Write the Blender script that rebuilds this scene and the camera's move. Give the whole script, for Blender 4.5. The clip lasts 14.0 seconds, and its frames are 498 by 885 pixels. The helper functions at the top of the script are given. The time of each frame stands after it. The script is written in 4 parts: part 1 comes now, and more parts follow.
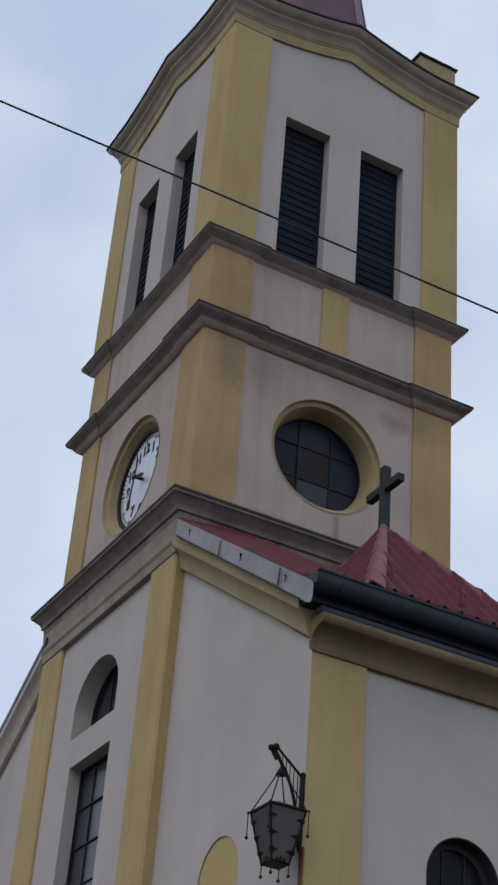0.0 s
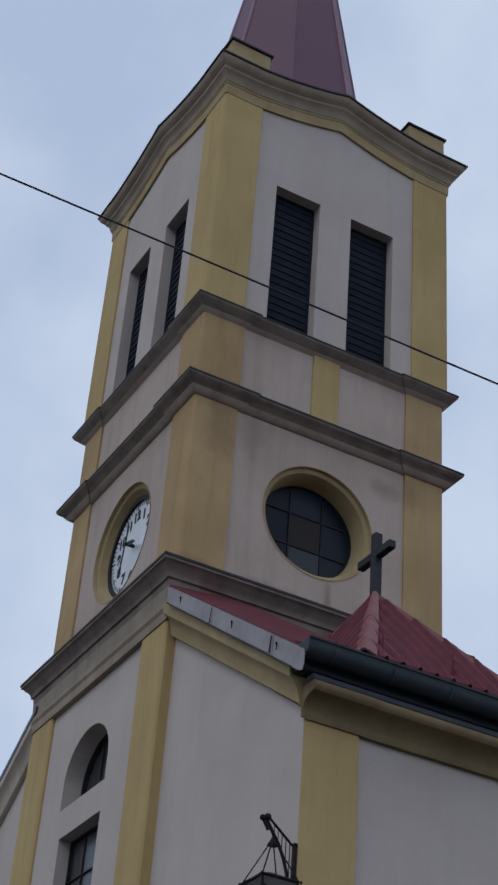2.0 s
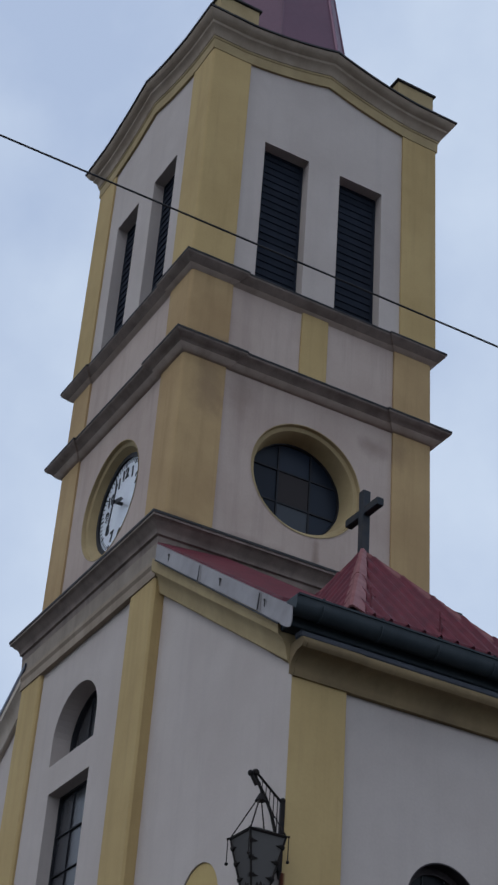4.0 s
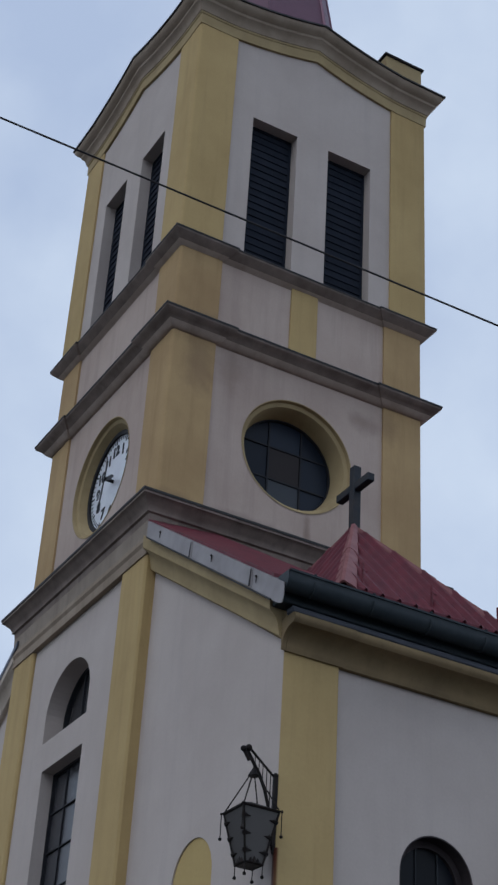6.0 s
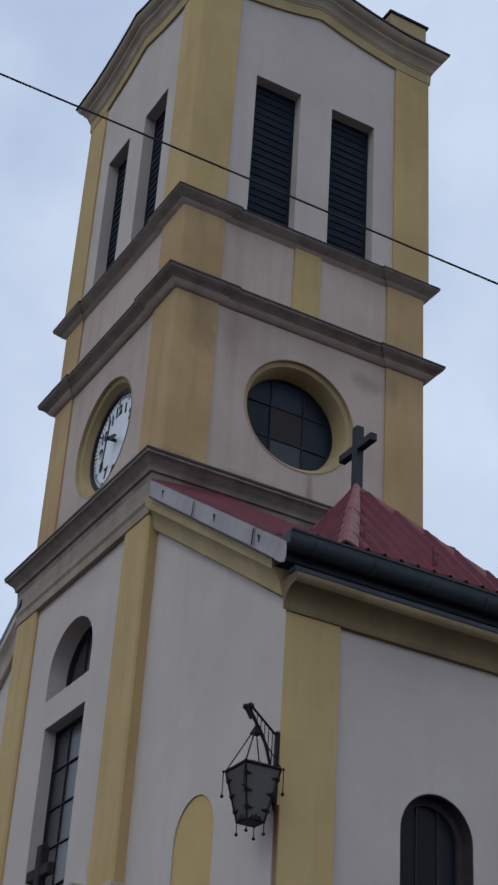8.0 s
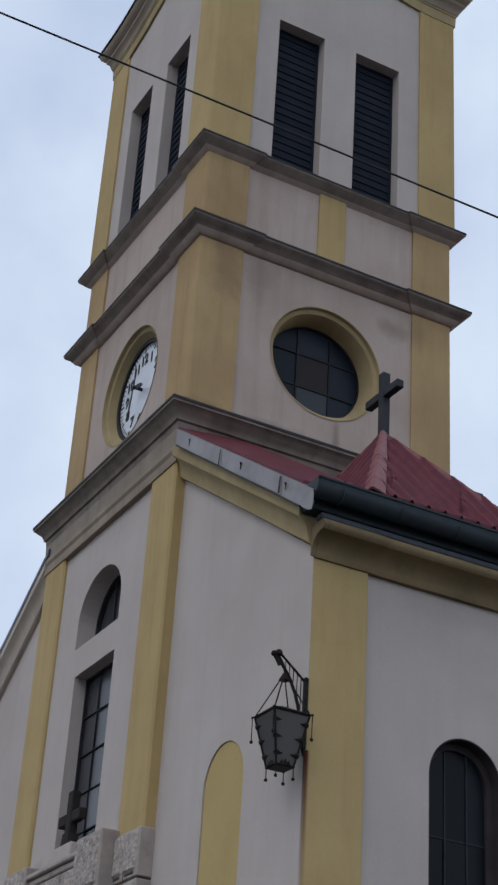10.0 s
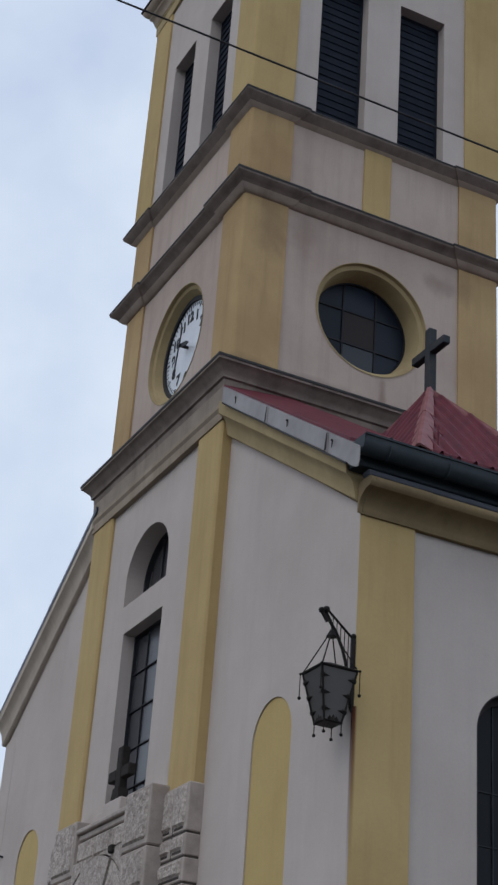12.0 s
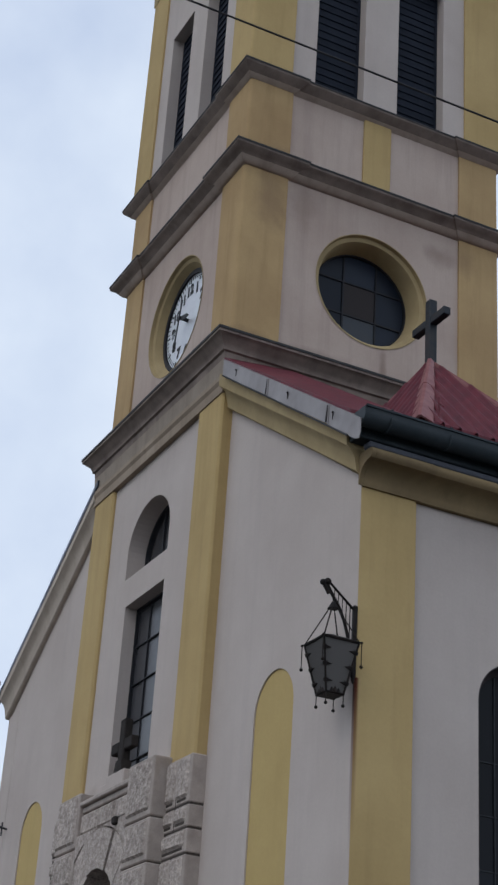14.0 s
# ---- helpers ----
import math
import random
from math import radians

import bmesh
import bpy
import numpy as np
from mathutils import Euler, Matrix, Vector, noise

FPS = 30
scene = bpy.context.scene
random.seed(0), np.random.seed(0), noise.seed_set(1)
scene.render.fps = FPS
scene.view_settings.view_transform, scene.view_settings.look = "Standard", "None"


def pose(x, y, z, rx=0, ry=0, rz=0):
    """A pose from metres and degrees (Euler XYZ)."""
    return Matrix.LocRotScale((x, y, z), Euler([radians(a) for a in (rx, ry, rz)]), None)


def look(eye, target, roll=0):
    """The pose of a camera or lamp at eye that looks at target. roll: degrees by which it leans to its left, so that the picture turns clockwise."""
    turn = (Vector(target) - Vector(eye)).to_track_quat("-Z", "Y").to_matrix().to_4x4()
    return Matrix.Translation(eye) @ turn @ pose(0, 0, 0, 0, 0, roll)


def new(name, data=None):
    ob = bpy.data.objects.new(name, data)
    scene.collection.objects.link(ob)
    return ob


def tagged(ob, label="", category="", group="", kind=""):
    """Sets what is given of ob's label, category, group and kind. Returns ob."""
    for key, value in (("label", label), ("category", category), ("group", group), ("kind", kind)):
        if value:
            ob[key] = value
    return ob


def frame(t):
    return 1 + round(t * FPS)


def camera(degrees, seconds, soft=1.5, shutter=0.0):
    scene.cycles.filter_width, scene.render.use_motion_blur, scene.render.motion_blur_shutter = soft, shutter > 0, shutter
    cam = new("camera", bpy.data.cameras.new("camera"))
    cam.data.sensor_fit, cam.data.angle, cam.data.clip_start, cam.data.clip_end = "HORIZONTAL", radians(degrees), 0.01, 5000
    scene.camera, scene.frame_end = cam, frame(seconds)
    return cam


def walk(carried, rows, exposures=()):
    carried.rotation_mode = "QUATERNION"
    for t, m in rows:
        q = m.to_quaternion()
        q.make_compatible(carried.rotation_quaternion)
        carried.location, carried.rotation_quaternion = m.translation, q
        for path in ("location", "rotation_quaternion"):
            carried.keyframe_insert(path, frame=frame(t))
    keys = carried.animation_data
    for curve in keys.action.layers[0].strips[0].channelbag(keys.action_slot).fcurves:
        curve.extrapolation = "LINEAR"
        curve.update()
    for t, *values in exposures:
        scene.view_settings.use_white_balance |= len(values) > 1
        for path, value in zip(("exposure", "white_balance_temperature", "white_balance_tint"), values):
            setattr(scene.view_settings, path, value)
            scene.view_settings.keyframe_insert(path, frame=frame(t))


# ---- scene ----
cam = camera(17.83, 14.0, soft=2.5)
PATH = [
    (0, pose(17.992, -8.075, 1.650, 122.433, -4.140, 60.763)),
    (0.5, pose(17.992, -8.075, 1.650, 122.063, -4.063, 60.213)),
    (1, pose(17.992, -8.075, 1.650, 123.452, -4.067, 60.528)),
    (1.5, pose(17.992, -8.075, 1.650, 125.564, -3.416, 61.010)),
    (2, pose(17.992, -8.075, 1.650, 124.865, -3.898, 60.532)),
    (2.5, pose(17.992, -8.075, 1.650, 124.416, -4.073, 60.034)),
    (3, pose(17.992, -8.075, 1.650, 123.968, -4.138, 60.110)),
    (5.5, pose(17.992, -8.075, 1.650, 122.706, -3.103, 60.138)),
    (6, pose(17.992, -8.075, 1.650, 122.512, -3.123, 60.117)),
    (6.5, pose(17.992, -8.075, 1.650, 122.265, -3.353, 60.009)),
    (7, pose(17.992, -8.075, 1.650, 121.943, -3.287, 60.376)),
    (7.2, pose(17.992, -8.075, 1.650, 121.872, -3.364, 60.232)),
    (9.3, pose(17.992, -8.075, 1.650, 119.566, -3.376, 60.323)),
    (9.5, pose(17.992, -8.075, 1.650, 119.499, -3.531, 60.290)),
    (10, pose(17.992, -8.075, 1.650, 119.111, -3.344, 61.202)),
    (10.5, pose(17.992, -8.075, 1.650, 118.033, -3.664, 61.893)),
    (11, pose(17.992, -8.075, 1.650, 117.135, -3.989, 62.445)),
    (11.5, pose(17.992, -8.075, 1.650, 117.978, -4.152, 62.640)),
    (12, pose(17.992, -8.075, 1.650, 117.470, -3.811, 62.850)),
    (12.5, pose(17.992, -8.075, 1.650, 117.014, -3.457, 62.817)),
    (13, pose(17.992, -8.075, 1.650, 116.305, -3.364, 62.800)),
    (13.5, pose(17.992, -8.075, 1.650, 116.282, -3.480, 62.702)),
    (14, pose(17.992, -8.075, 1.650, 116.470, -3.548, 63.016)),
]
walk(cam, PATH, [(0, -0.04, 6250, 10), (0.5, -0.10, 6180, 10), (1, -0.10, 6130, 10), (2, -0.20, 6070, 10), (3, -0.17, 6040, 10), (5.5, -0.16, 6010, 10), (7.2, -0.11, 6080, 10), (9.5, 0.0, 6160, 10), (11, 0.10, 6360, 10), (13.5, 0.06, 6360, 10), (14, 0.13, 6380, 10)])

# world: overcast sky with soft cloud cover
world = bpy.data.worlds.new("overcast")
scene.world = world
world.use_nodes = True
wn, wl = world.node_tree.nodes, world.node_tree.links
wn.clear()
w_out = wn.new("ShaderNodeOutputWorld")
w_bg = wn.new("ShaderNodeBackground")
w_sky = wn.new("ShaderNodeTexSky")
w_sky.sky_type = "NISHITA"
w_sky.sun_disc = False
w_sky.sun_elevation = radians(48)
w_sky.sun_rotation = radians(158)
w_scale = wn.new("ShaderNodeVectorMath")
w_scale.operation = "SCALE"
w_scale.inputs["Scale"].default_value = 0.075
w_co = wn.new("ShaderNodeTexCoord")
w_noise = wn.new("ShaderNodeTexNoise")
w_noise.inputs["Scale"].default_value = 4.2
w_noise.inputs["Detail"].default_value = 6.0
w_noise.inputs["Roughness"].default_value = 0.5
w_ramp = wn.new("ShaderNodeValToRGB")
w_ramp.color_ramp.elements[0].position = 0.36
w_ramp.color_ramp.elements[0].color = (0.54, 0.63, 0.80, 1)
w_ramp.color_ramp.elements[1].position = 0.68
w_ramp.color_ramp.elements[1].color = (0.80, 0.88, 0.98, 1)
w_mix = wn.new("ShaderNodeMix")
w_mix.data_type = "RGBA"
w_mix.inputs["Factor"].default_value = 0.9
wl.new(w_sky.outputs["Color"], w_scale.inputs[0])
wl.new(w_co.outputs["Generated"], w_noise.inputs["Vector"])
w_sep = wn.new("ShaderNodeSeparateXYZ")
w_up = wn.new("ShaderNodeMapRange")
w_up.inputs["From Min"].default_value = 0.3
w_up.inputs["From Max"].default_value = 0.7
w_up.inputs["To Min"].default_value = 0.12
w_up.inputs["To Max"].default_value = -0.06
w_add = wn.new("ShaderNodeMath")
wl.new(w_co.outputs["Generated"], w_sep.inputs["Vector"])
wl.new(w_sep.outputs["Z"], w_up.inputs["Value"])
wl.new(w_noise.outputs["Fac"], w_add.inputs[0])
wl.new(w_up.outputs["Result"], w_add.inputs[1])
wl.new(w_add.outputs["Value"], w_ramp.inputs["Fac"])
wl.new(w_scale.outputs["Vector"], w_mix.inputs["A"])
wl.new(w_ramp.outputs["Color"], w_mix.inputs["B"])
wl.new(w_mix.outputs["Result"], w_bg.inputs["Color"])
w_bg.inputs["Strength"].default_value = 1.0
wl.new(w_bg.outputs["Background"], w_out.inputs["Surface"])

sun_data = bpy.data.lights.new("sun", "SUN")
sun_data.energy = 0.4
sun_data.angle = radians(25)
sun_data.color = (1.0, 0.96, 0.9)
sun = new("sun", sun_data)
sun.matrix_world = look((14, -35, 48), (0, 0, 8))


# ---- materials ----
def principled(name, colour, rough=0.8, metal=0.0, gloss=0.15):
    m = bpy.data.materials.new(name)
    m.use_nodes = True
    b = m.node_tree.nodes["Principled BSDF"]
    b.inputs["Base Color"].default_value = (*colour, 1)
    b.inputs["Roughness"].default_value = rough
    b.inputs["Metallic"].default_value = metal
    b.inputs["Specular IOR Level"].default_value = gloss
    return m, m.node_tree.nodes, m.node_tree.links, b


def surface(name, colour, other, scale=1.2, rough=0.85, metal=0.0, grain=60.0, bump=0.15, streaks=0.0, dirt=(0.25, 0.22, 0.2), rust=None, speckle=0.25, gloss=0.15, contrast=(0.55, 1.35), per_piece=0.0, stains=(), stain_colour=(0.16, 0.1, 0.075)):
    """Two scales of colour change, fine relief and, where asked, vertical rain streaks."""
    m, n, l, b = principled(name, colour, rough, metal, gloss)
    co = n.new("ShaderNodeNewGeometry")
    big = n.new("ShaderNodeTexNoise")
    big.inputs["Scale"].default_value = scale
    big.inputs["Detail"].default_value = 5
    big.inputs["Roughness"].default_value = 0.6
    l.new(co.outputs["Position"], big.inputs["Vector"])
    ramp = n.new("ShaderNodeMapRange")
    ramp.inputs["From Min"].default_value = 0.35
    ramp.inputs["From Max"].default_value = 0.7
    l.new(big.outputs["Fac"], ramp.inputs["Value"])
    mix = n.new("ShaderNodeMix")
    mix.data_type = "RGBA"
    mix.inputs["A"].default_value = (*colour, 1)
    mix.inputs["B"].default_value = (*other, 1)
    l.new(ramp.outputs["Result"], mix.inputs["Factor"])
    last = mix.outputs["Result"]
    fine = n.new("ShaderNodeTexNoise")
    fine.inputs["Scale"].default_value = grain
    fine.inputs["Detail"].default_value = 4
    l.new(co.outputs["Position"], fine.inputs["Vector"])
    speck = n.new("ShaderNodeMix")
    speck.data_type = "RGBA"
    speck.blend_type = "MULTIPLY"
    speck.inputs["Factor"].default_value = speckle
    grey = n.new("ShaderNodeMapRange")
    grey.inputs["To Min"].default_value = contrast[0]
    grey.inputs["To Max"].default_value = contrast[1]
    l.new(fine.outputs["Fac"], grey.inputs["Value"])
    l.new(last, speck.inputs["A"])
    l.new(grey.outputs["Result"], speck.inputs["B"])
    last = speck.outputs["Result"]
    if streaks:
        stretch = n.new("ShaderNodeVectorMath")
        stretch.operation = "MULTIPLY"
        stretch.inputs[1].default_value = (3.2, 3.2, 0.22)
        l.new(co.outputs["Position"], stretch.inputs[0])
        run = n.new("ShaderNodeTexNoise")
        run.inputs["Scale"].default_value = 1.3
        run.inputs["Detail"].default_value = 5
        run.inputs["Roughness"].default_value = 0.65
        l.new(stretch.outputs["Vector"], run.inputs["Vector"])
        cut = n.new("ShaderNodeMapRange")
        cut.inputs["From Min"].default_value = 0.5
        cut.inputs["From Max"].default_value = 0.78
        cut.inputs["To Max"].default_value = streaks
        l.new(run.outputs["Fac"], cut.inputs["Value"])
        soil = n.new("ShaderNodeMix")
        soil.data_type = "RGBA"
        soil.inputs["B"].default_value = (*dirt, 1)
        l.new(cut.outputs["Result"], soil.inputs["Factor"])
        l.new(last, soil.inputs["A"])
        last = soil.outputs["Result"]
    for centre, reach, strength in stains:
        # a soft-edged blotch with a ragged outline
        off = n.new("ShaderNodeVectorMath")
        off.operation = "SUBTRACT"
        off.inputs[1].default_value = centre
        l.new(co.outputs["Position"], off.inputs[0])
        fit = n.new("ShaderNodeVectorMath")
        fit.operation = "DIVIDE"
        fit.inputs[1].default_value = reach
        l.new(off.outputs["Vector"], fit.inputs[0])
        far = n.new("ShaderNodeVectorMath")
        far.operation = "LENGTH"
        l.new(fit.outputs["Vector"], far.inputs[0])
        ragged = n.new("ShaderNodeTexNoise")
        ragged.inputs["Scale"].default_value = 3.5
        ragged.inputs["Detail"].default_value = 4
        l.new(co.outputs["Position"], ragged.inputs["Vector"])
        both = n.new("ShaderNodeMath")
        both.operation = "ADD"
        l.new(far.outputs["Value"], both.inputs[0])
        l.new(ragged.outputs["Fac"], both.inputs[1])
        fade = n.new("ShaderNodeMapRange")
        fade.interpolation_type = "SMOOTHSTEP"
        fade.inputs["From Min"].default_value = 1.45
        fade.inputs["From Max"].default_value = 0.6
        fade.inputs["To Max"].default_value = strength
        l.new(both.outputs["Value"], fade.inputs["Value"])
        blot = n.new("ShaderNodeMix")
        blot.data_type = "RGBA"
        blot.inputs["B"].default_value = (*stain_colour, 1)
        l.new(fade.outputs["Result"], blot.inputs["Factor"])
        l.new(last, blot.inputs["A"])
        last = blot.outputs["Result"]
    if rust:
        # a rust run that starts at one height and fades downwards
        axis, y0, width, z1, z0 = rust
        sep = n.new("ShaderNodeSeparateXYZ")
        l.new(co.outputs["Position"], sep.inputs["Vector"])
        across = n.new("ShaderNodeMapRange")
        across.inputs["From Min"].default_value = y0 + width
        across.inputs["From Max"].default_value = y0 + width * 0.5
        l.new(sep.outputs[axis], across.inputs["Value"])
        down = n.new("ShaderNodeMapRange")
        down.inputs["From Min"].default_value = z0
        down.inputs["From Max"].default_value = z1 - 0.1
        l.new(sep.outputs["Z"], down.inputs["Value"])
        below = n.new("ShaderNodeMath")
        below.operation = "LESS_THAN"
        below.inputs[1].default_value = z1
        l.new(sep.outputs["Z"], below.inputs[0])
        m1 = n.new("ShaderNodeMath")
        m1.operation = "MULTIPLY"
        l.new(across.outputs["Result"], m1.inputs[0])
        l.new(down.outputs["Result"], m1.inputs[1])
        m2 = n.new("ShaderNodeMath")
        m2.operation = "MULTIPLY"
        l.new(m1.outputs["Value"], m2.inputs[0])
        l.new(below.outputs["Value"], m2.inputs[1])
        run_mix = n.new("ShaderNodeMix")
        run_mix.data_type = "RGBA"
        run_mix.inputs["B"].default_value = (0.11, 0.034, 0.02, 1)
        l.new(m2.outputs["Value"], run_mix.inputs["Factor"])
        l.new(last, run_mix.inputs["A"])
        last = run_mix.outputs["Result"]
    if per_piece:
        info = n.new("ShaderNodeObjectInfo")
        vary = n.new("ShaderNodeMapRange")
        vary.inputs["To Min"].default_value = 1 - per_piece
        vary.inputs["To Max"].default_value = 1 + per_piece
        l.new(info.outputs["Random"], vary.inputs["Value"])
        tone = n.new("ShaderNodeVectorMath")
        tone.operation = "SCALE"
        l.new(last, tone.inputs[0])
        l.new(vary.outputs["Result"], tone.inputs["Scale"])
        last = tone.outputs["Vector"]
    l.new(last, b.inputs["Base Color"])
    bp = n.new("ShaderNodeBump")
    bp.inputs["Strength"].default_value = bump
    bp.inputs["Distance"].default_value = 0.02
    l.new(fine.outputs["Fac"], bp.inputs["Height"])
    l.new(bp.outputs["Normal"], b.inputs["Normal"])
    return m


M_WHITE = surface("white_plaster", (0.545, 0.475, 0.43), (0.47, 0.402, 0.36), 0.6, 0.92, grain=28, bump=0.07, speckle=0.12, streaks=0.22, dirt=(0.36, 0.31, 0.29), stains=[((-0.75, -0.03, 7.3), (0.25, 0.5, 0.3), 0.3), ((-3.6, -0.03, 7.1), (0.4, 0.5, 0.25), 0.25)])
M_YELLOW = surface("yellow_plaster", (0.525, 0.382, 0.178), (0.435, 0.308, 0.138), 0.55, 0.9, grain=28, bump=0.07, speckle=0.12, streaks=0.3, dirt=(0.27, 0.185, 0.085))
M_NICHE = surface("clean_yellow_plaster", (0.53, 0.392, 0.168), (0.46, 0.335, 0.14), 0.55, 0.9, grain=28, bump=0.07, speckle=0.12, streaks=0.2, dirt=(0.36, 0.27, 0.11))
M_CREAM = surface("cream_plaster", (0.425, 0.325, 0.175), (0.33, 0.247, 0.13), 1.5, 0.9, grain=28, bump=0.07, speckle=0.12, streaks=0.3, dirt=(0.25, 0.19, 0.12))
M_WHITE_OLD = surface("soiled_tower_plaster", (0.52, 0.42, 0.358), (0.42, 0.322, 0.27), 0.5, 0.92, grain=28, bump=0.07, speckle=0.12, streaks=0.35, dirt=(0.27, 0.20, 0.17), stains=[((0, 3.55, 15.75), (0.5, 0.42, 0.3), 0.4), ((0, 2.55, 13.42), (0.5, 0.09, 0.42), 0.45), ((0, 1.1, 15.8), (0.5, 0.4, 0.6), 0.25), ((0, 1.5, 13.25), (0.5, 0.9, 0.16), 0.3)])
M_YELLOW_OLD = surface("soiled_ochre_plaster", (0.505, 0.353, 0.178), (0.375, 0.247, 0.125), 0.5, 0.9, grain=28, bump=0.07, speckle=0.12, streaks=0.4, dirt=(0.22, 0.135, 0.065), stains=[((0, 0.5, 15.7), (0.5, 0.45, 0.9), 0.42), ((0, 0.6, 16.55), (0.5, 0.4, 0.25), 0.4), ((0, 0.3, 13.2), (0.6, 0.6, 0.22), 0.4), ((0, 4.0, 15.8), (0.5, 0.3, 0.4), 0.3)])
M_CROWN = surface("brownish_crown_plaster", (0.37, 0.295, 0.225), (0.27, 0.21, 0.155), 1.5, 0.9, grain=28, bump=0.07, speckle=0.12, streaks=0.35, dirt=(0.16, 0.12, 0.08))
M_WHITE_RUST = surface("white_plaster_with_rust", (0.545, 0.475, 0.43), (0.47, 0.402, 0.36), 0.6, 0.92, grain=28, bump=0.07, speckle=0.12, streaks=0.22, dirt=(0.36, 0.31, 0.29), rust=("X", 3.775, -0.06, 7.05, 5.1))
M_VERGE = surface("beige_moulding_plaster", (0.52, 0.445, 0.37), (0.43, 0.36, 0.295), 1.5, 0.9, grain=28, bump=0.07, speckle=0.12, streaks=0.35, dirt=(0.2, 0.16, 0.12))
# ochre darkened beyond its own tone to hold the shade under the overhang
M_EAVES = surface("shade_toned_eaves_plaster", (0.27, 0.195, 0.105), (0.19, 0.138, 0.078), 1.5, 0.9, grain=28, bump=0.07, speckle=0.12, streaks=0.4, dirt=(0.14, 0.10, 0.06))
M_RUSTED = surface("ochre_plaster_with_rust", (0.525, 0.382, 0.178), (0.435, 0.308, 0.138), 0.55, 0.9, grain=28, bump=0.07, speckle=0.12, streaks=0.3, dirt=(0.27, 0.185, 0.085), rust=("Y", 0.065, 0.06, 7.05, 5.3))
M_CORNICE = surface("weathered_cornice", (0.27, 0.215, 0.182), (0.165, 0.128, 0.108), 2.2, 0.9, grain=50, bump=0.12, speckle=0.15, streaks=0.5, dirt=(0.09, 0.07, 0.06))
M_BED = surface("stained_bed_moulding", (0.45, 0.365, 0.305), (0.35, 0.275, 0.225), 1.6, 0.9, grain=28, bump=0.07, speckle=0.12, streaks=0.45, dirt=(0.2, 0.155, 0.13))
M_BAND = surface("grey_cornice_band", (0.33, 0.275, 0.22), (0.25, 0.205, 0.165), 2.0, 0.9, grain=50, bump=0.15, streaks=0.4, dirt=(0.16, 0.13, 0.11))
M_SHEET = surface("dark_sheet_metal", (0.03, 0.029, 0.03), (0.055, 0.05, 0.05), 3.0, 0.6, 0.0, grain=25, bump=0.05, gloss=0.2)
M_BLUE = surface("blue_grey_verge_sheet", (0.17, 0.185, 0.23), (0.10, 0.112, 0.145), 3.0, 0.6, 0.0, grain=25, bump=0.05)
M_DRIP = surface("dull_blue_drip_sheet", (0.085, 0.092, 0.11), (0.06, 0.064, 0.076), 3.0, 0.65, 0.0, grain=25, bump=0.05)
M_ZINC = surface("pale_zinc_sheet", (0.31, 0.283, 0.275), (0.2, 0.178, 0.174), 2.5, 0.45, 0.35, grain=20, bump=0.08, streaks=0.25, dirt=(0.25, 0.22, 0.21))
M_RED = surface("red_roof_sheet", (0.15, 0.024, 0.035), (0.09, 0.017, 0.026), 4.0, 0.5, gloss=0.22, grain=30, bump=0.08, streaks=0.3, dirt=(0.13, 0.05, 0.05))
M_REDCAP = surface("faded_red_ridge_cap", (0.27, 0.12, 0.115), (0.19, 0.065, 0.066), 5.0, 0.55, grain=30, bump=0.08)
M_SPIRE = surface("maroon_spire_sheet", (0.15, 0.066, 0.098), (0.125, 0.058, 0.086), 0.8, 0.55, 0.0, grain=12, bump=0.03, gloss=0.3)
M_SPIRECAP = surface("sky_sheen_spire_ridge", (0.24, 0.13, 0.17), (0.2, 0.11, 0.145), 2.0, 0.4, 0.2, grain=15, bump=0.03)
M_GUTTER = surface("dark_green_gutter", (0.024, 0.033, 0.039), (0.038, 0.046, 0.052), 3.0, 0.6, 0.0, grain=20, bump=0.06, gloss=0.25)
M_SLAT = surface("dark_louvre_slat", (0.014, 0.018, 0.028), (0.019, 0.023, 0.034), 5.0, 0.85, grain=40, bump=0.1, per_piece=0.12)
M_DARK = surface("unlit_interior_black", (0.012, 0.012, 0.014), (0.018, 0.018, 0.02), 1.0, 0.95)
M_IRON = surface("black_wrought_iron", (0.018, 0.016, 0.016), (0.035, 0.026, 0.022), 12.0, 0.6, 0.5, grain=120, bump=0.2)
M_STONE = surface("hewn_stone", (0.55, 0.475, 0.42), (0.30, 0.25, 0.22), 11.0, 0.95, grain=30, contrast=(0.1, 1.8), bump=0.8, speckle=0.75, streaks=0.3, dirt=(0.14, 0.12, 0.11), per_piece=0.08)
M_SMOOTH = surface("dressed_stone", (0.47, 0.40, 0.355), (0.34, 0.29, 0.255), 4.0, 0.9, grain=60, bump=0.2, streaks=0.3, dirt=(0.16, 0.14, 0.13), per_piece=0.08)
M_JOINT_SHADE = surface("dark_joint_and_slot_shade", (0.085, 0.07, 0.06), (0.06, 0.05, 0.045), 5.0, 0.95)
M_DARKSTONE = surface("blackened_stone", (0.04, 0.034, 0.031), (0.026, 0.022, 0.02), 8.0, 0.9)
M_DIAL = surface("white_enamel_dial", (0.78, 0.80, 0.84), (0.70, 0.72, 0.77), 3.0, 0.35, grain=20, bump=0.01, gloss=0.4)
M_INK = surface("black_paint", (0.02, 0.02, 0.024), (0.03, 0.03, 0.034), 8.0, 0.5)
M_LEADLIGHT = surface("dull_grey_lead_came", (0.05, 0.054, 0.058), (0.034, 0.036, 0.04), 8.0, 0.6)
M_LEAD = surface("dark_window_lead", (0.02, 0.021, 0.025), (0.03, 0.03, 0.034), 8.0, 0.6)
M_CROSS = surface("grey_painted_steel", (0.03, 0.036, 0.044), (0.05, 0.046, 0.046), 6.0, 0.5, 0.2, grain=30, bump=0.06)
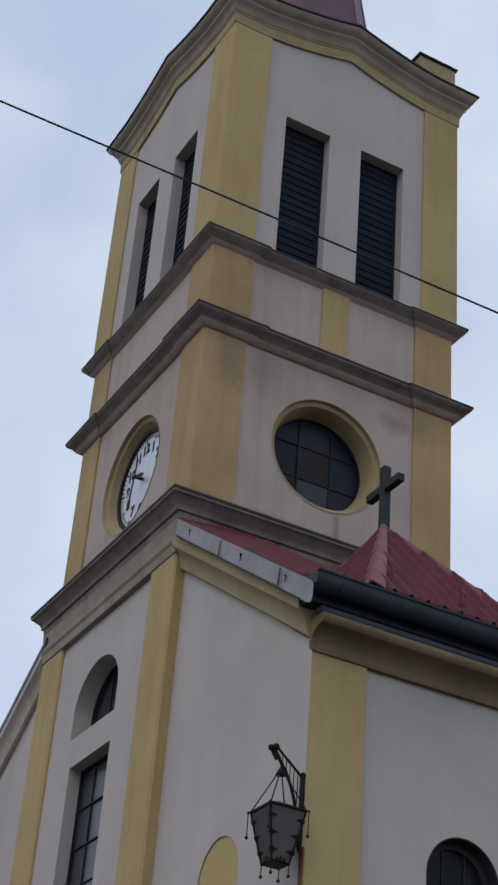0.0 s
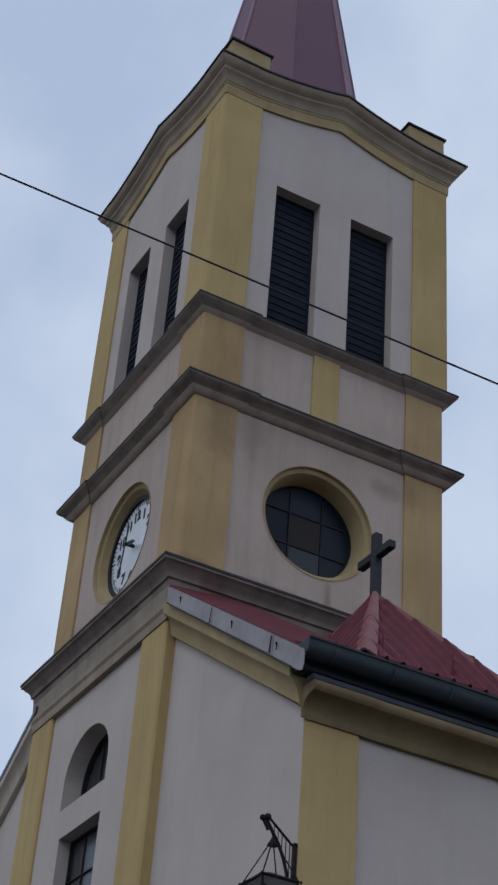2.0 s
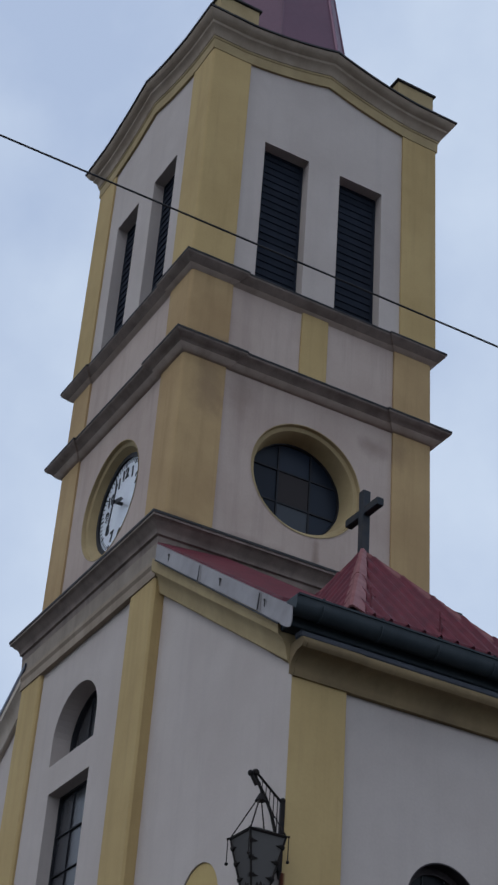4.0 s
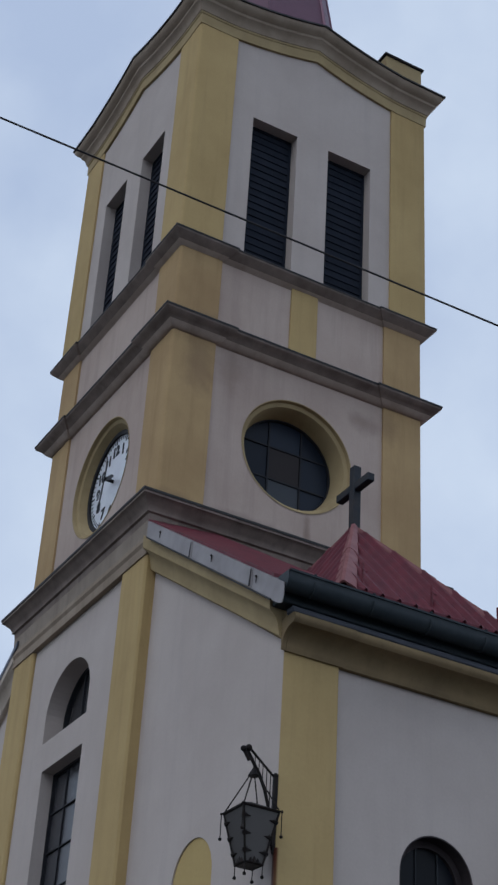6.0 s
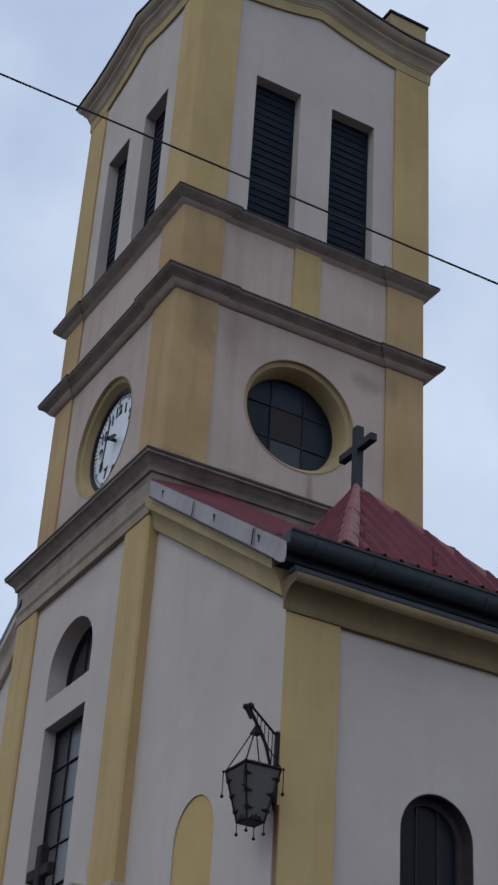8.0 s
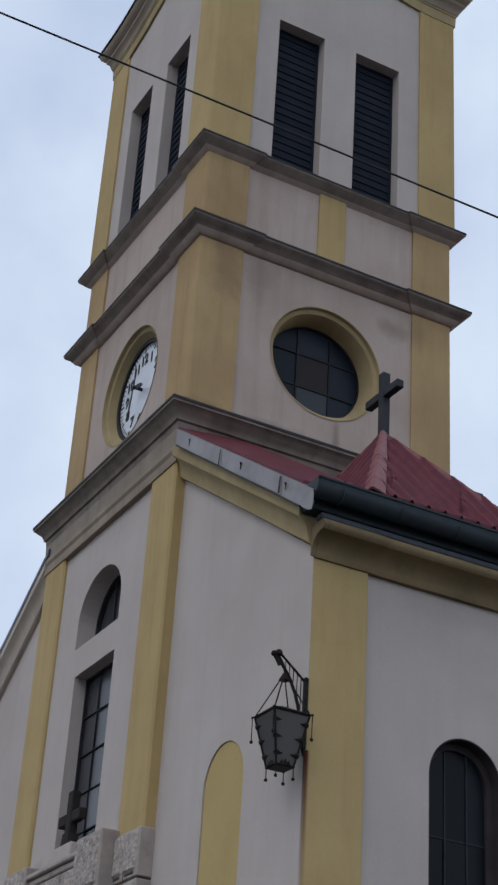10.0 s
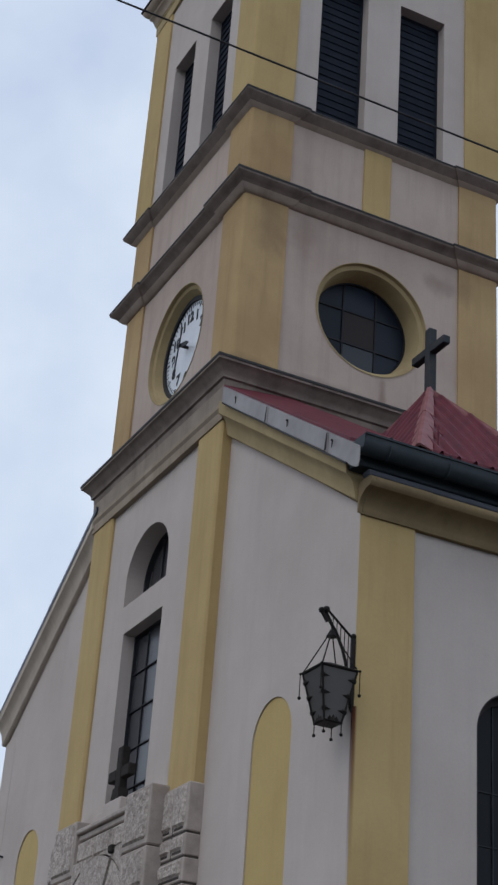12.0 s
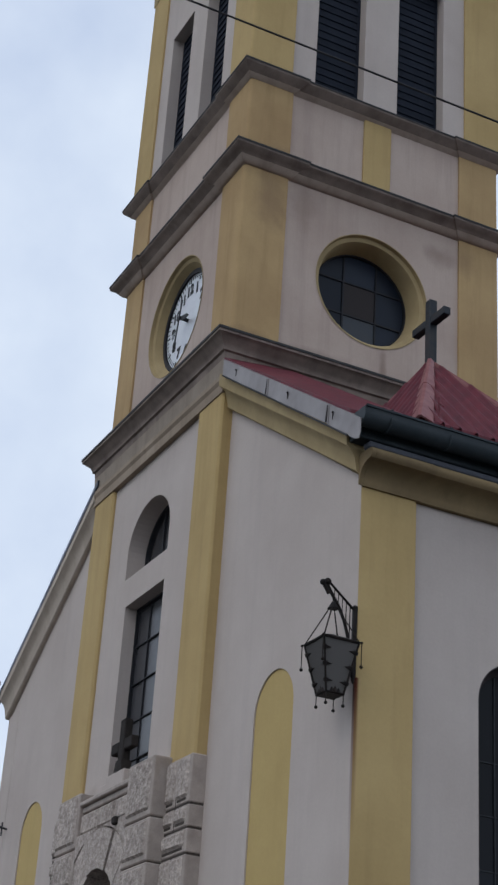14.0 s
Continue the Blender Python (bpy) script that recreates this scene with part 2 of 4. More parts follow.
M_GROUND = surface("grey_paving", (0.075, 0.073, 0.07), (0.055, 0.054, 0.052), 0.5, 0.95, grain=20, bump=0.2)
M_CABLE = surface("black_cable", (0.03, 0.028, 0.03), (0.045, 0.042, 0.044), 5.0, 0.7)


def glazing(name, tint, rough, shine=0.2):
    m, n, l, b = principled(name, tint, rough)
    b.inputs["Specular IOR Level"].default_value = shine
    co = n.new("ShaderNodeNewGeometry")
    info = n.new("ShaderNodeObjectInfo")
    wob = n.new("ShaderNodeTexNoise")
    wob.inputs["Scale"].default_value = 3.0
    l.new(co.outputs["Position"], wob.inputs["Vector"])
    bp = n.new("ShaderNodeBump")
    bp.inputs["Strength"].default_value = 0.06
    l.new(wob.outputs["Fac"], bp.inputs["Height"])
    l.new(bp.outputs["Normal"], b.inputs["Normal"])
    vary = n.new("ShaderNodeMapRange")
    vary.inputs["To Min"].default_value = 0.6
    vary.inputs["To Max"].default_value = 1.6
    l.new(info.outputs["Random"], vary.inputs["Value"])
    tone = n.new("ShaderNodeVectorMath")
    tone.operation = "SCALE"
    tone.inputs[0].default_value = tint
    l.new(vary.outputs["Result"], tone.inputs["Scale"])
    l.new(tone.outputs["Vector"], b.inputs["Base Color"])
    return m


M_PANE = glazing("dark_leaded_glass", (0.05, 0.05, 0.055), 0.25, 0.35)
M_ROUND = glazing("blue_dark_glass", (0.012, 0.016, 0.025), 0.3, 0.14)
M_BROWN = glazing("brown_dark_glass", (0.024, 0.018, 0.017), 0.3, 0.14)
M_ROUND_PALE = glazing("grey_replaced_glass", (0.045, 0.05, 0.058), 0.3, 0.14)
M_SIDE_PANE = glazing("dark_nave_glass", (0.009, 0.0105, 0.014), 0.3, 0.12)
M_PALE = glazing("pale_replaced_glass", (0.10, 0.104, 0.112), 0.25, 0.35)
M_MILK = glazing("frosted_lantern_glass", (0.115, 0.106, 0.10), 0.55, 0.08)


# ---- building helpers ----
def part(name, bm, material, parent=None, label="", smooth=False):
    """One mesh object out of a bmesh, under a thing or a part."""
    bmesh.ops.recalc_face_normals(bm, faces=bm.faces)
    me = bpy.data.meshes.new(name)
    bm.to_mesh(me)
    bm.free()
    me.materials.append(material)
    if smooth:
        for p in me.polygons:
            p.use_smooth = True
        me.set_sharp_from_angle(angle=radians(32))
    ob = new(name, me)
    if parent is not None:
        ob.parent = parent
    if label:
        ob["label"] = label
    return ob


def thing(name, label, category, group="", kind=""):
    return tagged(new(name), label, category, group, kind)


def box(bm, x0, x1, y0, y1, z0, z1, bevel=0.0):
    r = bmesh.ops.create_cube(bm, size=1.0, matrix=Matrix.Translation(((x0 + x1) / 2, (y0 + y1) / 2, (z0 + z1) / 2)) @ Matrix.Diagonal((x1 - x0, y1 - y0, z1 - z0, 1)))
    if bevel:
        es = list({e for v in r["verts"] for e in v.link_edges})
        bmesh.ops.bevel(bm, geom=es, offset=bevel, segments=1, affect="EDGES")
    return r["verts"]


def boxed(name, material, parent, *dims, bevel=0.01, label=""):
    bm = bmesh.new()
    box(bm, *dims, bevel=bevel)
    return part(name, bm, material, parent, label)


def rod(bm, a, b, r0, r1=None, n=8):
    a, b = Vector(a), Vector(b)
    d = b - a
    m = Matrix.Translation((a + b) / 2) @ d.to_track_quat("Z", "Y").to_matrix().to_4x4()
    bmesh.ops.create_cone(bm, cap_ends=True, segments=n, radius1=r0, radius2=r0 if r1 is None else r1, depth=d.length, matrix=m)


def ball(bm, c, r):
    bmesh.ops.create_icosphere(bm, subdivisions=2, radius=r, matrix=Matrix.Translation(c))


def front(y0):
    """Maps (across, up, in) of a wall that faces -y."""
    return lambda u, v, d: (u, y0 + d, v)


def side(x0):
    """Maps (across, up, in) of a wall that faces +x."""
    return lambda u, v, d: (x0 - d, u, v)


def plate(place, outline, holes, depth):
    """A wall slab with openings through it."""
    bm = bmesh.new()
    edges = []
    for loop in (outline, *holes):
        vs = [bm.verts.new(place(u, v, 0)) for u, v in loop]
        edges += [bm.edges.new((vs[i - 1], vs[i])) for i in range(len(vs))]
    bmesh.ops.triangle_fill(bm, use_beauty=True, use_dissolve=False, edges=edges)
    r = bmesh.ops.extrude_face_region(bm, geom=list(bm.faces))
    a, b = Vector(place(0, 0, 0)), Vector(place(0, 0, depth))
    bmesh.ops.translate(bm, verts=[v for v in r["geom"] if isinstance(v, bmesh.types.BMVert)], vec=b - a)
    return bm


def rect(u0, u1, v0, v1):
    return [(u0, v0), (u1, v0), (u1, v1), (u0, v1)]


def circle(u, v, r, n=48):
    return [(u + r * math.cos(2 * math.pi * i / n), v + r * math.sin(2 * math.pi * i / n)) for i in range(n)]


def arch(u, r, v0, vc, n=24, high=1.0):
    return [(u - r, v0), (u + r, v0)] + [(u + r * math.cos(math.pi * i / n), vc + high * r * math.sin(math.pi * i / n)) for i in range(n + 1)]


def sweep(profile, path, rise=None, closed=True):
    """A moulding: profile of (out, up) carried round a plan path that runs counter-clockwise, with square mitres."""
    bm = bmesh.new()
    rings = []
    k = len(path)
    for i in range(k):
        p, q, s = Vector(path[i - 1]), Vector(path[i]), Vector(path[(i + 1) % k])
        d1, d2 = (q - p).normalized(), (s - q).normalized()
        n1, n2 = Vector((d1.y, -d1.x)), Vector((d2.y, -d2.x))
        n = n1 if n1.dot(n2) > 0.5 else n1 + n2
        dz = rise(q.x, q.y) if rise else 0.0
        rings.append([bm.verts.new((q.x + n.x * o, q.y + n.y * o, z + dz)) for o, z in profile])
    for i in range(k):
        a, b = rings[i - 1], rings[i]
        for j in range(len(profile)):
            bm.faces.new((a[j - 1], a[j], b[j], b[j - 1]))
    return bm


def prism(poly, place, d0, d1):
    """A polygon (across, up) given thickness from d0 to d1."""
    bm = bmesh.new()
    a = [bm.verts.new(place(u, v, d0)) for u, v in poly]
    b = [bm.verts.new(place(u, v, d1)) for u, v in poly]
    bm.faces.new(a)
    bm.faces.new(b)
    for i in range(len(a)):
        bm.faces.new((a[i - 1], a[i], b[i], b[i - 1]))
    return bm


def plan_prism(poly, z0, z1):
    bm = bmesh.new()
    a = [bm.verts.new((x, y, z0)) for x, y in poly]
    b = [bm.verts.new((x, y, z1)) for x, y in poly]
    bm.faces.new(a)
    bm.faces.new(b)
    for i in range(len(a)):
        bm.faces.new((a[i - 1], a[i], b[i], b[i - 1]))
    return bm


W = 4.6          # tower width
MID = W / 2
PIL = 0.75       # pilaster width
INSET = 0.035    # walls lie this far behind the pilasters

# ---- ground ----
bm = bmesh.new()
bmesh.ops.create_grid(bm, x_segments=2, y_segments=2, size=2500)
tagged(part("ground", bm, M_GROUND), "grey paved ground round the church", "ground", kind="structure")

# ---- the church ----
church = thing("church", "cream and yellow plastered church with a square bell tower", "church")

# square path round the tower, broken forward over the corner pilasters, counter-clockwise from the front left corner
def tower_path(grow=0.0):
    a, b, c, d = -grow, PIL, W - PIL, W + grow
    i = INSET
    f = [(a, -grow), (b, -grow), (b, i), (c, i), (c, -grow), (d, -grow)]
    pts = []
    for k in range(4):
        for u, v in f[:-1]:
            for _ in range(k):
                u, v = W - v, u
            pts.append((u - W, v))
    return pts


def ring_plan():
    """Corner pilaster plan, outer corner at the origin, arms towards -x and +y."""
    r = 0.05
    worn = [(-r + r * math.sin(a), r - r * math.cos(a)) for a in [math.pi / 2 * k / 6 for k in range(7)]]
    return worn + [(0, PIL), (-0.1, PIL), (-0.1, 0.1), (-PIL, 0.1), (-PIL, 0)]


def corner_pilasters(z0, z1, grow, mat, label=""):
    out = []
    for k in range(4):
        pts = []
        for x, y in ring_plan():
            ux, uy = x + grow + MID, y - grow - MID
            for _ in range(k):
                ux, uy = -uy, ux
            pts.append((ux - MID, uy + MID))
        out.append(part("pilaster", plan_prism(pts, z0, z1), mat, church, label, True))
    return out


ZC = 14.68   # centre of clock and round window
ZK = 14.63   # centre of the clock
Z_OP0, Z_OP1 = 18.03, 21.15
OPS = [(1.1, 1.985), (2.615, 3.5)]


def gable(s):
    """Rise of the top cornice above its corners, along a tower face."""
    k = (s - 0.55) / (MID - 0.55)
    k = max(0.0, min(1.0, k if s <= MID else ((W - s) - 0.55) / (MID - 0.55)))
    return 0.36 * (0.45 * k + 0.55 * k * k)


# shaft walls: clock stage and band below the belfry
def gabled(u0, u1, z0, zt):
    us = [u0 + (u1 - u0) * i / 24 for i in range(25)]
    return [(u0, z0), (u1, z0)] + [(u, zt + gable(abs(u))) for u in reversed(us)]


part("tower_wall", plate(front(INSET), rect(-W + 0.04, -0.04, 11.8, 18.0), [circle(-MID, ZK, 1.02)], 0.3), M_WHITE_OLD, church)
part("tower_wall", plate(side(-INSET), rect(0.04, W - 0.04, 11.8, 18.0), [circle(MID, ZC, 0.975)], 0.3), M_WHITE_OLD, church)
boxed("tower_wall", M_WHITE_OLD, church, -W + 0.04, -0.04, W - 0.3, W - INSET, 11.8, 22.9)
boxed("tower_wall", M_WHITE_OLD, church, -W + INSET, -W + 0.3, 0.3, W - 0.3, 11.8, 22.9)
G = 0.065
part("belfry_wall", plate(front(INSET - G), gabled(-W + 0.02, -0.02, 17.9, 22.9), [rect(-b, -a, Z_OP0, Z_OP1) for a, b in OPS], 0.32), M_WHITE, church)
part("belfry_wall", plate(side(G - INSET), gabled(0.02, W - 0.02, 17.9, 22.9), [rect(a, b, Z_OP0, Z_OP1) for a, b in OPS], 0.32), M_WHITE, church)
# added black filler box, painted as the darkness inside the tower
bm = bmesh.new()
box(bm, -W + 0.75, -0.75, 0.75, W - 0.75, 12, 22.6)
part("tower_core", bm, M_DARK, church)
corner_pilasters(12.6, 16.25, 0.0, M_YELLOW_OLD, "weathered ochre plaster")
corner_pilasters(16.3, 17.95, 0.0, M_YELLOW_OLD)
corner_pilasters(17.95, 22.84, G, M_YELLOW)
boxed("panel", M_YELLOW, church, -0.2, 0.0, MID - 0.25, MID + 0.25, 16.3, 17.95, label="yellow plaster strip")

# cornices
part("cornice", sweep([(-0.1, 18.12), (0.185, 18.03), (0.185, 17.985), (0.17, 17.965), (0.10, 17.90), (0.08, 17.878), (-0.1, 17.878)], tower_path()), M_CORNICE, church, "weathered sill cornice", True)
part("bed_moulding", sweep([(-0.1, 17.876), (0.077, 17.876), (0.05, 17.848), (0.02, 17.828), (0.005, 17.815), (-0.1, 17.815)], tower_path()), M_BED, church, "stained plaster moulding", True)
part("cornice_capping", sweep([(-0.05, 18.125), (0.195, 18.045), (0.195, 18.012), (-0.05, 18.1)], tower_path()), M_SHEET, church, "dark sheet metal capping")
part("cornice", sweep([(-0.1, 16.5), (0.24, 16.415), (0.24, 16.37), (0.215, 16.34), (0.16, 16.31), (0.12, 16.262), (-0.1, 16.262)], tower_path()), M_CORNICE, church, "weathered middle cornice", True)
part("bed_moulding", sweep([(-0.1, 16.26), (0.117, 16.26), (0.085, 16.218), (0.045, 16.185), (0.012, 16.165), (-0.1, 16.165)], tower_path()), M_BED, church, "stained plaster moulding", True)
part("cornice_capping", sweep([(-0.05, 16.51), (0.25, 16.432), (0.25, 16.396), (-0.05, 16.48)], tower_path()), M_SHEET, church, "dark sheet metal capping")
LOW = [(-W, 0), (0, 0), (0, W), (-W, W)]
part("cornice", sweep([(-0.1, 13.12), (0.33, 13.03), (0.33, 12.97), (0.30, 12.955), (0.27, 12.92), (0.215, 12.87), (0.185, 12.81), (0.185, 12.775), (0.15, 12.76), (0.14, 12.66), (-0.1, 12.66)], LOW), M_CORNICE, church, "dark weathered main cornice", True)
part("cornice_capping", sweep([(-0.05, 13.14), (0.343, 13.048), (0.343, 13.008), (-0.05, 13.12)], LOW), M_SHEET, church, "dark sheet metal capping")
# side mouldings, darker than the front band at the same height
SIDE_BAND = [(-0.1, 12.66), (0.13, 12.66), (0.12, 12.56), (0.085, 12.52), (0.085, 12.44), (0.06, 12.41), (0.055, 12.2), (-0.1, 12.2)]
part("cornice_band", sweep(SIDE_BAND, LOW), M_CORNICE, church, "dark brown mouldings under the main cornice")


def along_front(profile, e):
    """A moulding along the front, returned at both ends."""
    bm = bmesh.new()
    a = [bm.verts.new((-W - max(o, 0) - e, -o, z)) for o, z in profile]
    b = [bm.verts.new((max(o, 0) + e, -o, z)) for o, z in profile]
    bm.faces.new(a)
    bm.faces.new(b)
    for i in range(len(a)):
        bm.faces.new((a[i - 1], a[i], b[i], b[i - 1]))
    return bm


part("cornice_band", along_front([(-0.05, 12.664), (0.14, 12.664), (0.128, 12.42), (0.11, 12.40), (-0.05, 12.40)], 0.004), M_BAND, church, "grey stained plaster band")
part("cornice_band", along_front([(-0.05, 12.398), (0.15, 12.398), (0.15, 12.33), (0.122, 12.28), (0.118, 12.14), (-0.05, 12.14)], 0.002), M_CROWN, church, "dull ochre moulding")

# top cornice that rises to a low peak over each face
def fine_path():
    pts = []
    for k in range(4):
        for i in range(24):
            u, v = W * i / 24, 0.0
            for _ in range(k):
                u, v = W - v, u
            pts.append((u - W, v))
    return pts


def rise4(x, y):
    if abs(y) < 1e-6 or abs(y - W) < 1e-6:
        return gable(-x)
    return gable(y)


TOP = fine_path()
part("cornice", sweep([(-0.1, 22.775), (0.075, 22.775), (0.08, 22.985), (0.095, 23.0), (0.10, 23.035), (0.0, 23.035)], TOP, rise4), M_CREAM, church, "yellow frieze band")
part("cornice", sweep([(-0.1, 23.037), (0.11, 23.037), (0.125, 23.10), (0.15, 23.175), (0.20, 23.225), (0.21, 23.275), (0.275, 23.325), (0.315, 23.395), (0.32, 23.44), (-0.1, 23.44)], TOP, rise4), M_CROWN, church, "moulded crowning cornice", True)
part("cornice_capping", sweep([(-0.2, 23.48), (0.345, 23.444), (0.345, 23.48), (-0.2, 23.525)], TOP, rise4), M_SHEET, church, "dark sheet metal capping")
bm = bmesh.new()
vs = []
for i, (x, y) in enumerate(TOP):
    cx, cy = max(-W - 0.25, min(0.25, (x + MID) * 1.1 - MID)), max(-0.25, min(W + 0.25, (y - MID) * 1.1 + MID))
    vs.append(bm.verts.new((cx, cy, 23.485 + rise4(x, y))))
tip = bm.verts.new((-MID, MID, 25.2))
for i in range(len(vs)):
    bm.faces.new((vs[i - 1], vs[i], tip))
part("belfry_roof", bm, M_SHEET, church, "dark sheet metal")
boxed("roof_upstand", M_GUTTER, church, -W + 0.22, -0.22, 0.22, W - 0.22, 23.5, 24.12, bevel=0.02, label="dark green sheet metal roof edge")
# corner blocks
for sx in (0, 1):
    for sy in (0, 1):
        x0 = -W - 0.02 if sx == 0 else -0.78
        y0 = -0.02 if sy == 0 else W - 0.78
        b = boxed("corner_block", M_CREAM, church, x0, x0 + 0.8, y0, y0 + 0.8, 23.405, 24.225)
        boxed("coping", M_SHEET, b, x0 - 0.04, x0 + 0.84, y0 - 0.04, y0 + 0.84, 24.225, 24.275)

# spire
def spire_r(z):
    return 1.2 + 0.158 * (27.9 - z)


ZB, ZT = 23.9, 35.3
dirs = [(math.cos(radians(22.5 + 45 * k)), math.sin(radians(22.5 + 45 * k))) for k in range(8)]
bm = bmesh.new()
lo = [bm.verts.new((-MID + c * spire_r(ZB), MID + s * spire_r(ZB), ZB)) for c, s in dirs]
up = [bm.verts.new((-MID + c * spire_r(ZT), MID + s * spire_r(ZT), ZT)) for c, s in dirs]
for i in range(8):
    bm.faces.new((lo[i - 1], lo[i], up[i], up[i - 1]))
bm.faces.new(up)
spire = part("spire", bm, M_SPIRE, church, "maroon sheet metal octagonal spire")
for k, (c, s) in enumerate(dirs):
    bm = bmesh.new()
    # sky sheen is put into the paler rolls; the facing one stays plain
    rod(bm, (-MID + c * spire_r(ZB), MID + s * spire_r(ZB), ZB), (-MID + c * spire_r(ZT), MID + s * spire_r(ZT), ZT), 0.02 if k == 7 else 0.042, 0.015)
    part("ridge_roll", bm, M_SPIRE if k == 7 else M_SPIRECAP, spire)
# louvred belfry openings
def louvre(place, a, b):
    name = "louvre_window"
    frame_bm = plate(lambda u, v, d: place(u, v, d + 0.2), rect(a - 0.02, b + 0.02, Z_OP0 - 0.02, Z_OP1 + 0.02), [rect(a + 0.05, b - 0.05, Z_OP0 + 0.05, Z_OP1 - 0.05)], 0.08)
    w = part(name, frame_bm, M_SLAT, church, "dark louvred belfry opening")
    n = 20
    for i in range(n):
        z = Z_OP0 + 0.08 + (Z_OP1 - Z_OP0 - 0.1) * i / n
        bm = prism([(0.0, 0.0), (0.022, 0.165), (0.04, 0.165), (0.018, 0.0)], lambda d, v, u: place(u, z + v, 0.2 + d), a + 0.04, b - 0.04)
        part("slat", bm, M_SLAT, w)
    # added black sheet, standing in for the unlit space behind the slats
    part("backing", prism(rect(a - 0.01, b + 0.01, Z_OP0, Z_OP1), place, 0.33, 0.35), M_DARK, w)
    return w


for a, b in OPS:
    louvre(side(G - INSET), a, b)
    louvre(front(INSET - G), -b, -a)

# splayed round reveals
def splay(place, u, zc, r0, r1, d0, d1, n=64):
    bm = bmesh.new()
    rings = [[bm.verts.new(place(u + r * math.cos(2 * math.pi * i / n), zc + r * math.sin(2 * math.pi * i / n), d)) for i in range(n)] for r, d in ((r0 + 0.004, d0), (r0 - 0.008, d0), (r0 - 0.022, 0.05), (r0 - 0.085, 0.07), (r0 - 0.105, 0.12), (r1, d1), (r1, d1 + 0.05), (r0 + 0.1, d1 + 0.05))]
    for a, b in zip(rings, rings[1:]):
        for i in range(n):
            bm.faces.new((a[i - 1], a[i], b[i], b[i - 1]))
    return bm


part("round_reveal", splay(side(-INSET), MID, ZC, 0.98, 0.82, -0.01, 0.37), M_CREAM, church, "yellow plaster ring", True)
part("round_reveal", splay(front(INSET), -MID, ZK, 1.02, 0.85, -0.01, 0.21), M_CREAM, church, "yellow plaster ring", True)

# round side window
RD = 0.39
place = side(-INSET)
rw = part("round_window", plate(lambda u, v, d: place(u, v, d + RD - 0.03), circle(MID, ZC, 0.9, 64), [circle(MID, ZC, 0.8, 64)], 0.08), M_LEAD, church, "dark leaded round window")
CUT = [-0.8, -0.29, 0.29, 0.8]


def disc_cell(u0, u1, v0, v1, r, n=10):
    """The part of a disc inside a cell, as a polygon."""
    poly = []
    for i in range(n * 4):
        e, k = divmod(i, n)
        k /= n
        c = [(u0 + (u1 - u0) * k, v0), (u1, v0 + (v1 - v0) * k), (u1 - (u1 - u0) * k, v1), (u0, v1 - (v1 - v0) * k)][e]
        h = math.hypot(*c)
        if h > r:
            c = (c[0] * r / h, c[1] * r / h)
        if not poly or math.hypot(c[0] - poly[-1][0], c[1] - poly[-1][1]) > 1e-3:
            poly.append(c)
    return poly


for i in range(3):
    for j in range(3):
        cell = disc_cell(CUT[i] + 0.012, CUT[i + 1] - 0.012, CUT[j] + 0.012, CUT[j + 1] - 0.012, 0.8)
        part("pane", prism([(MID + u, ZC + v) for u, v in cell], place, RD + 0.012 + 0.004 * ((i + 2 * j) % 3), RD + 0.03), M_ROUND_PALE if (i, j) == (1, 0) else M_BROWN if (i, j) == (1, 1) else M_ROUND, rw, "paler pane" if (i, j) == (1, 0) else "")
for c in CUT[1:3]:
    h = math.sqrt(0.64 - c * c)
    part("glazing_bar", prism(rect(MID + c - 0.014, MID + c + 0.014, ZC - h, ZC + h), place, RD - 0.005, RD + 0.03), M_LEAD, rw)
    part("glazing_bar", prism(rect(MID - h, MID + h, ZC + c - 0.014, ZC + c + 0.014), place, RD - 0.002, RD + 0.03), M_LEAD, rw)

# clock on the front
place = front(INSET)
clock = part("clock", plate(lambda u, v, d: place(u, v, d + 0.18), circle(-MID, ZK, 0.88, 64), [circle(-MID, ZK, 0.80, 64)], 0.06), M_INK, church, "round white clock with black numerals")
part("dial", prism(circle(-MID, ZK, 0.86, 64), place, 0.22, 0.25), M_DIAL, clock, "white dial")
for i in range(60):
    a = 2 * math.pi * i / 60
    r0 = 0.72 if i % 5 else 0.69
    c, s = math.sin(a), math.cos(a)
    hw = 0.007 if i % 5 else 0.015
    q = [(-MID + c * r + s * w, ZK + s * r - c * w) for r, w in ((r0, -hw), (r0, hw), (0.78, hw), (0.78, -hw))]
    part("minute_mark", prism(q, place, 0.213, 0.222), M_INK, clock)
for k in range(1, 13):
    cu = bpy.data.curves.new("numeral", "FONT")
    cu.body, cu.size, cu.align_x, cu.align_y, cu.extrude, cu.offset = str(k), 0.26, "CENTER", "CENTER", 0.004, 0.008
    tmp = bpy.data.objects.new("numeral", cu)
    scene.collection.objects.link(tmp)
    bpy.context.view_layer.update()
    me = bpy.data.meshes.new_from_object(tmp.evaluated_get(bpy.context.evaluated_depsgraph_get()))
    bpy.data.objects.remove(tmp)
    bpy.data.curves.remove(cu)
    me.materials.clear()
    me.materials.append(M_INK)
    a = 2 * math.pi * k / 12
    ob = new("numeral", me)
    ob.parent = clock
    ob.matrix_basis = pose(-MID + 0.55 * math.sin(a), INSET + 0.216, ZK + 0.55 * math.cos(a), 90)


def hand(name, deg, length, tail, w, d):
    a = radians(deg)
    c, s = math.sin(a), math.cos(a)
    poly = [(-MID + c * r + s * t, ZK + s * r - c * t) for r, t in ((-tail, -w), (-tail, w), (length * 0.7, w * 1.3), (length, 0), (length * 0.7, -w * 1.3))]
    part(name, prism(poly, place, d, d + 0.012), M_INK, clock)


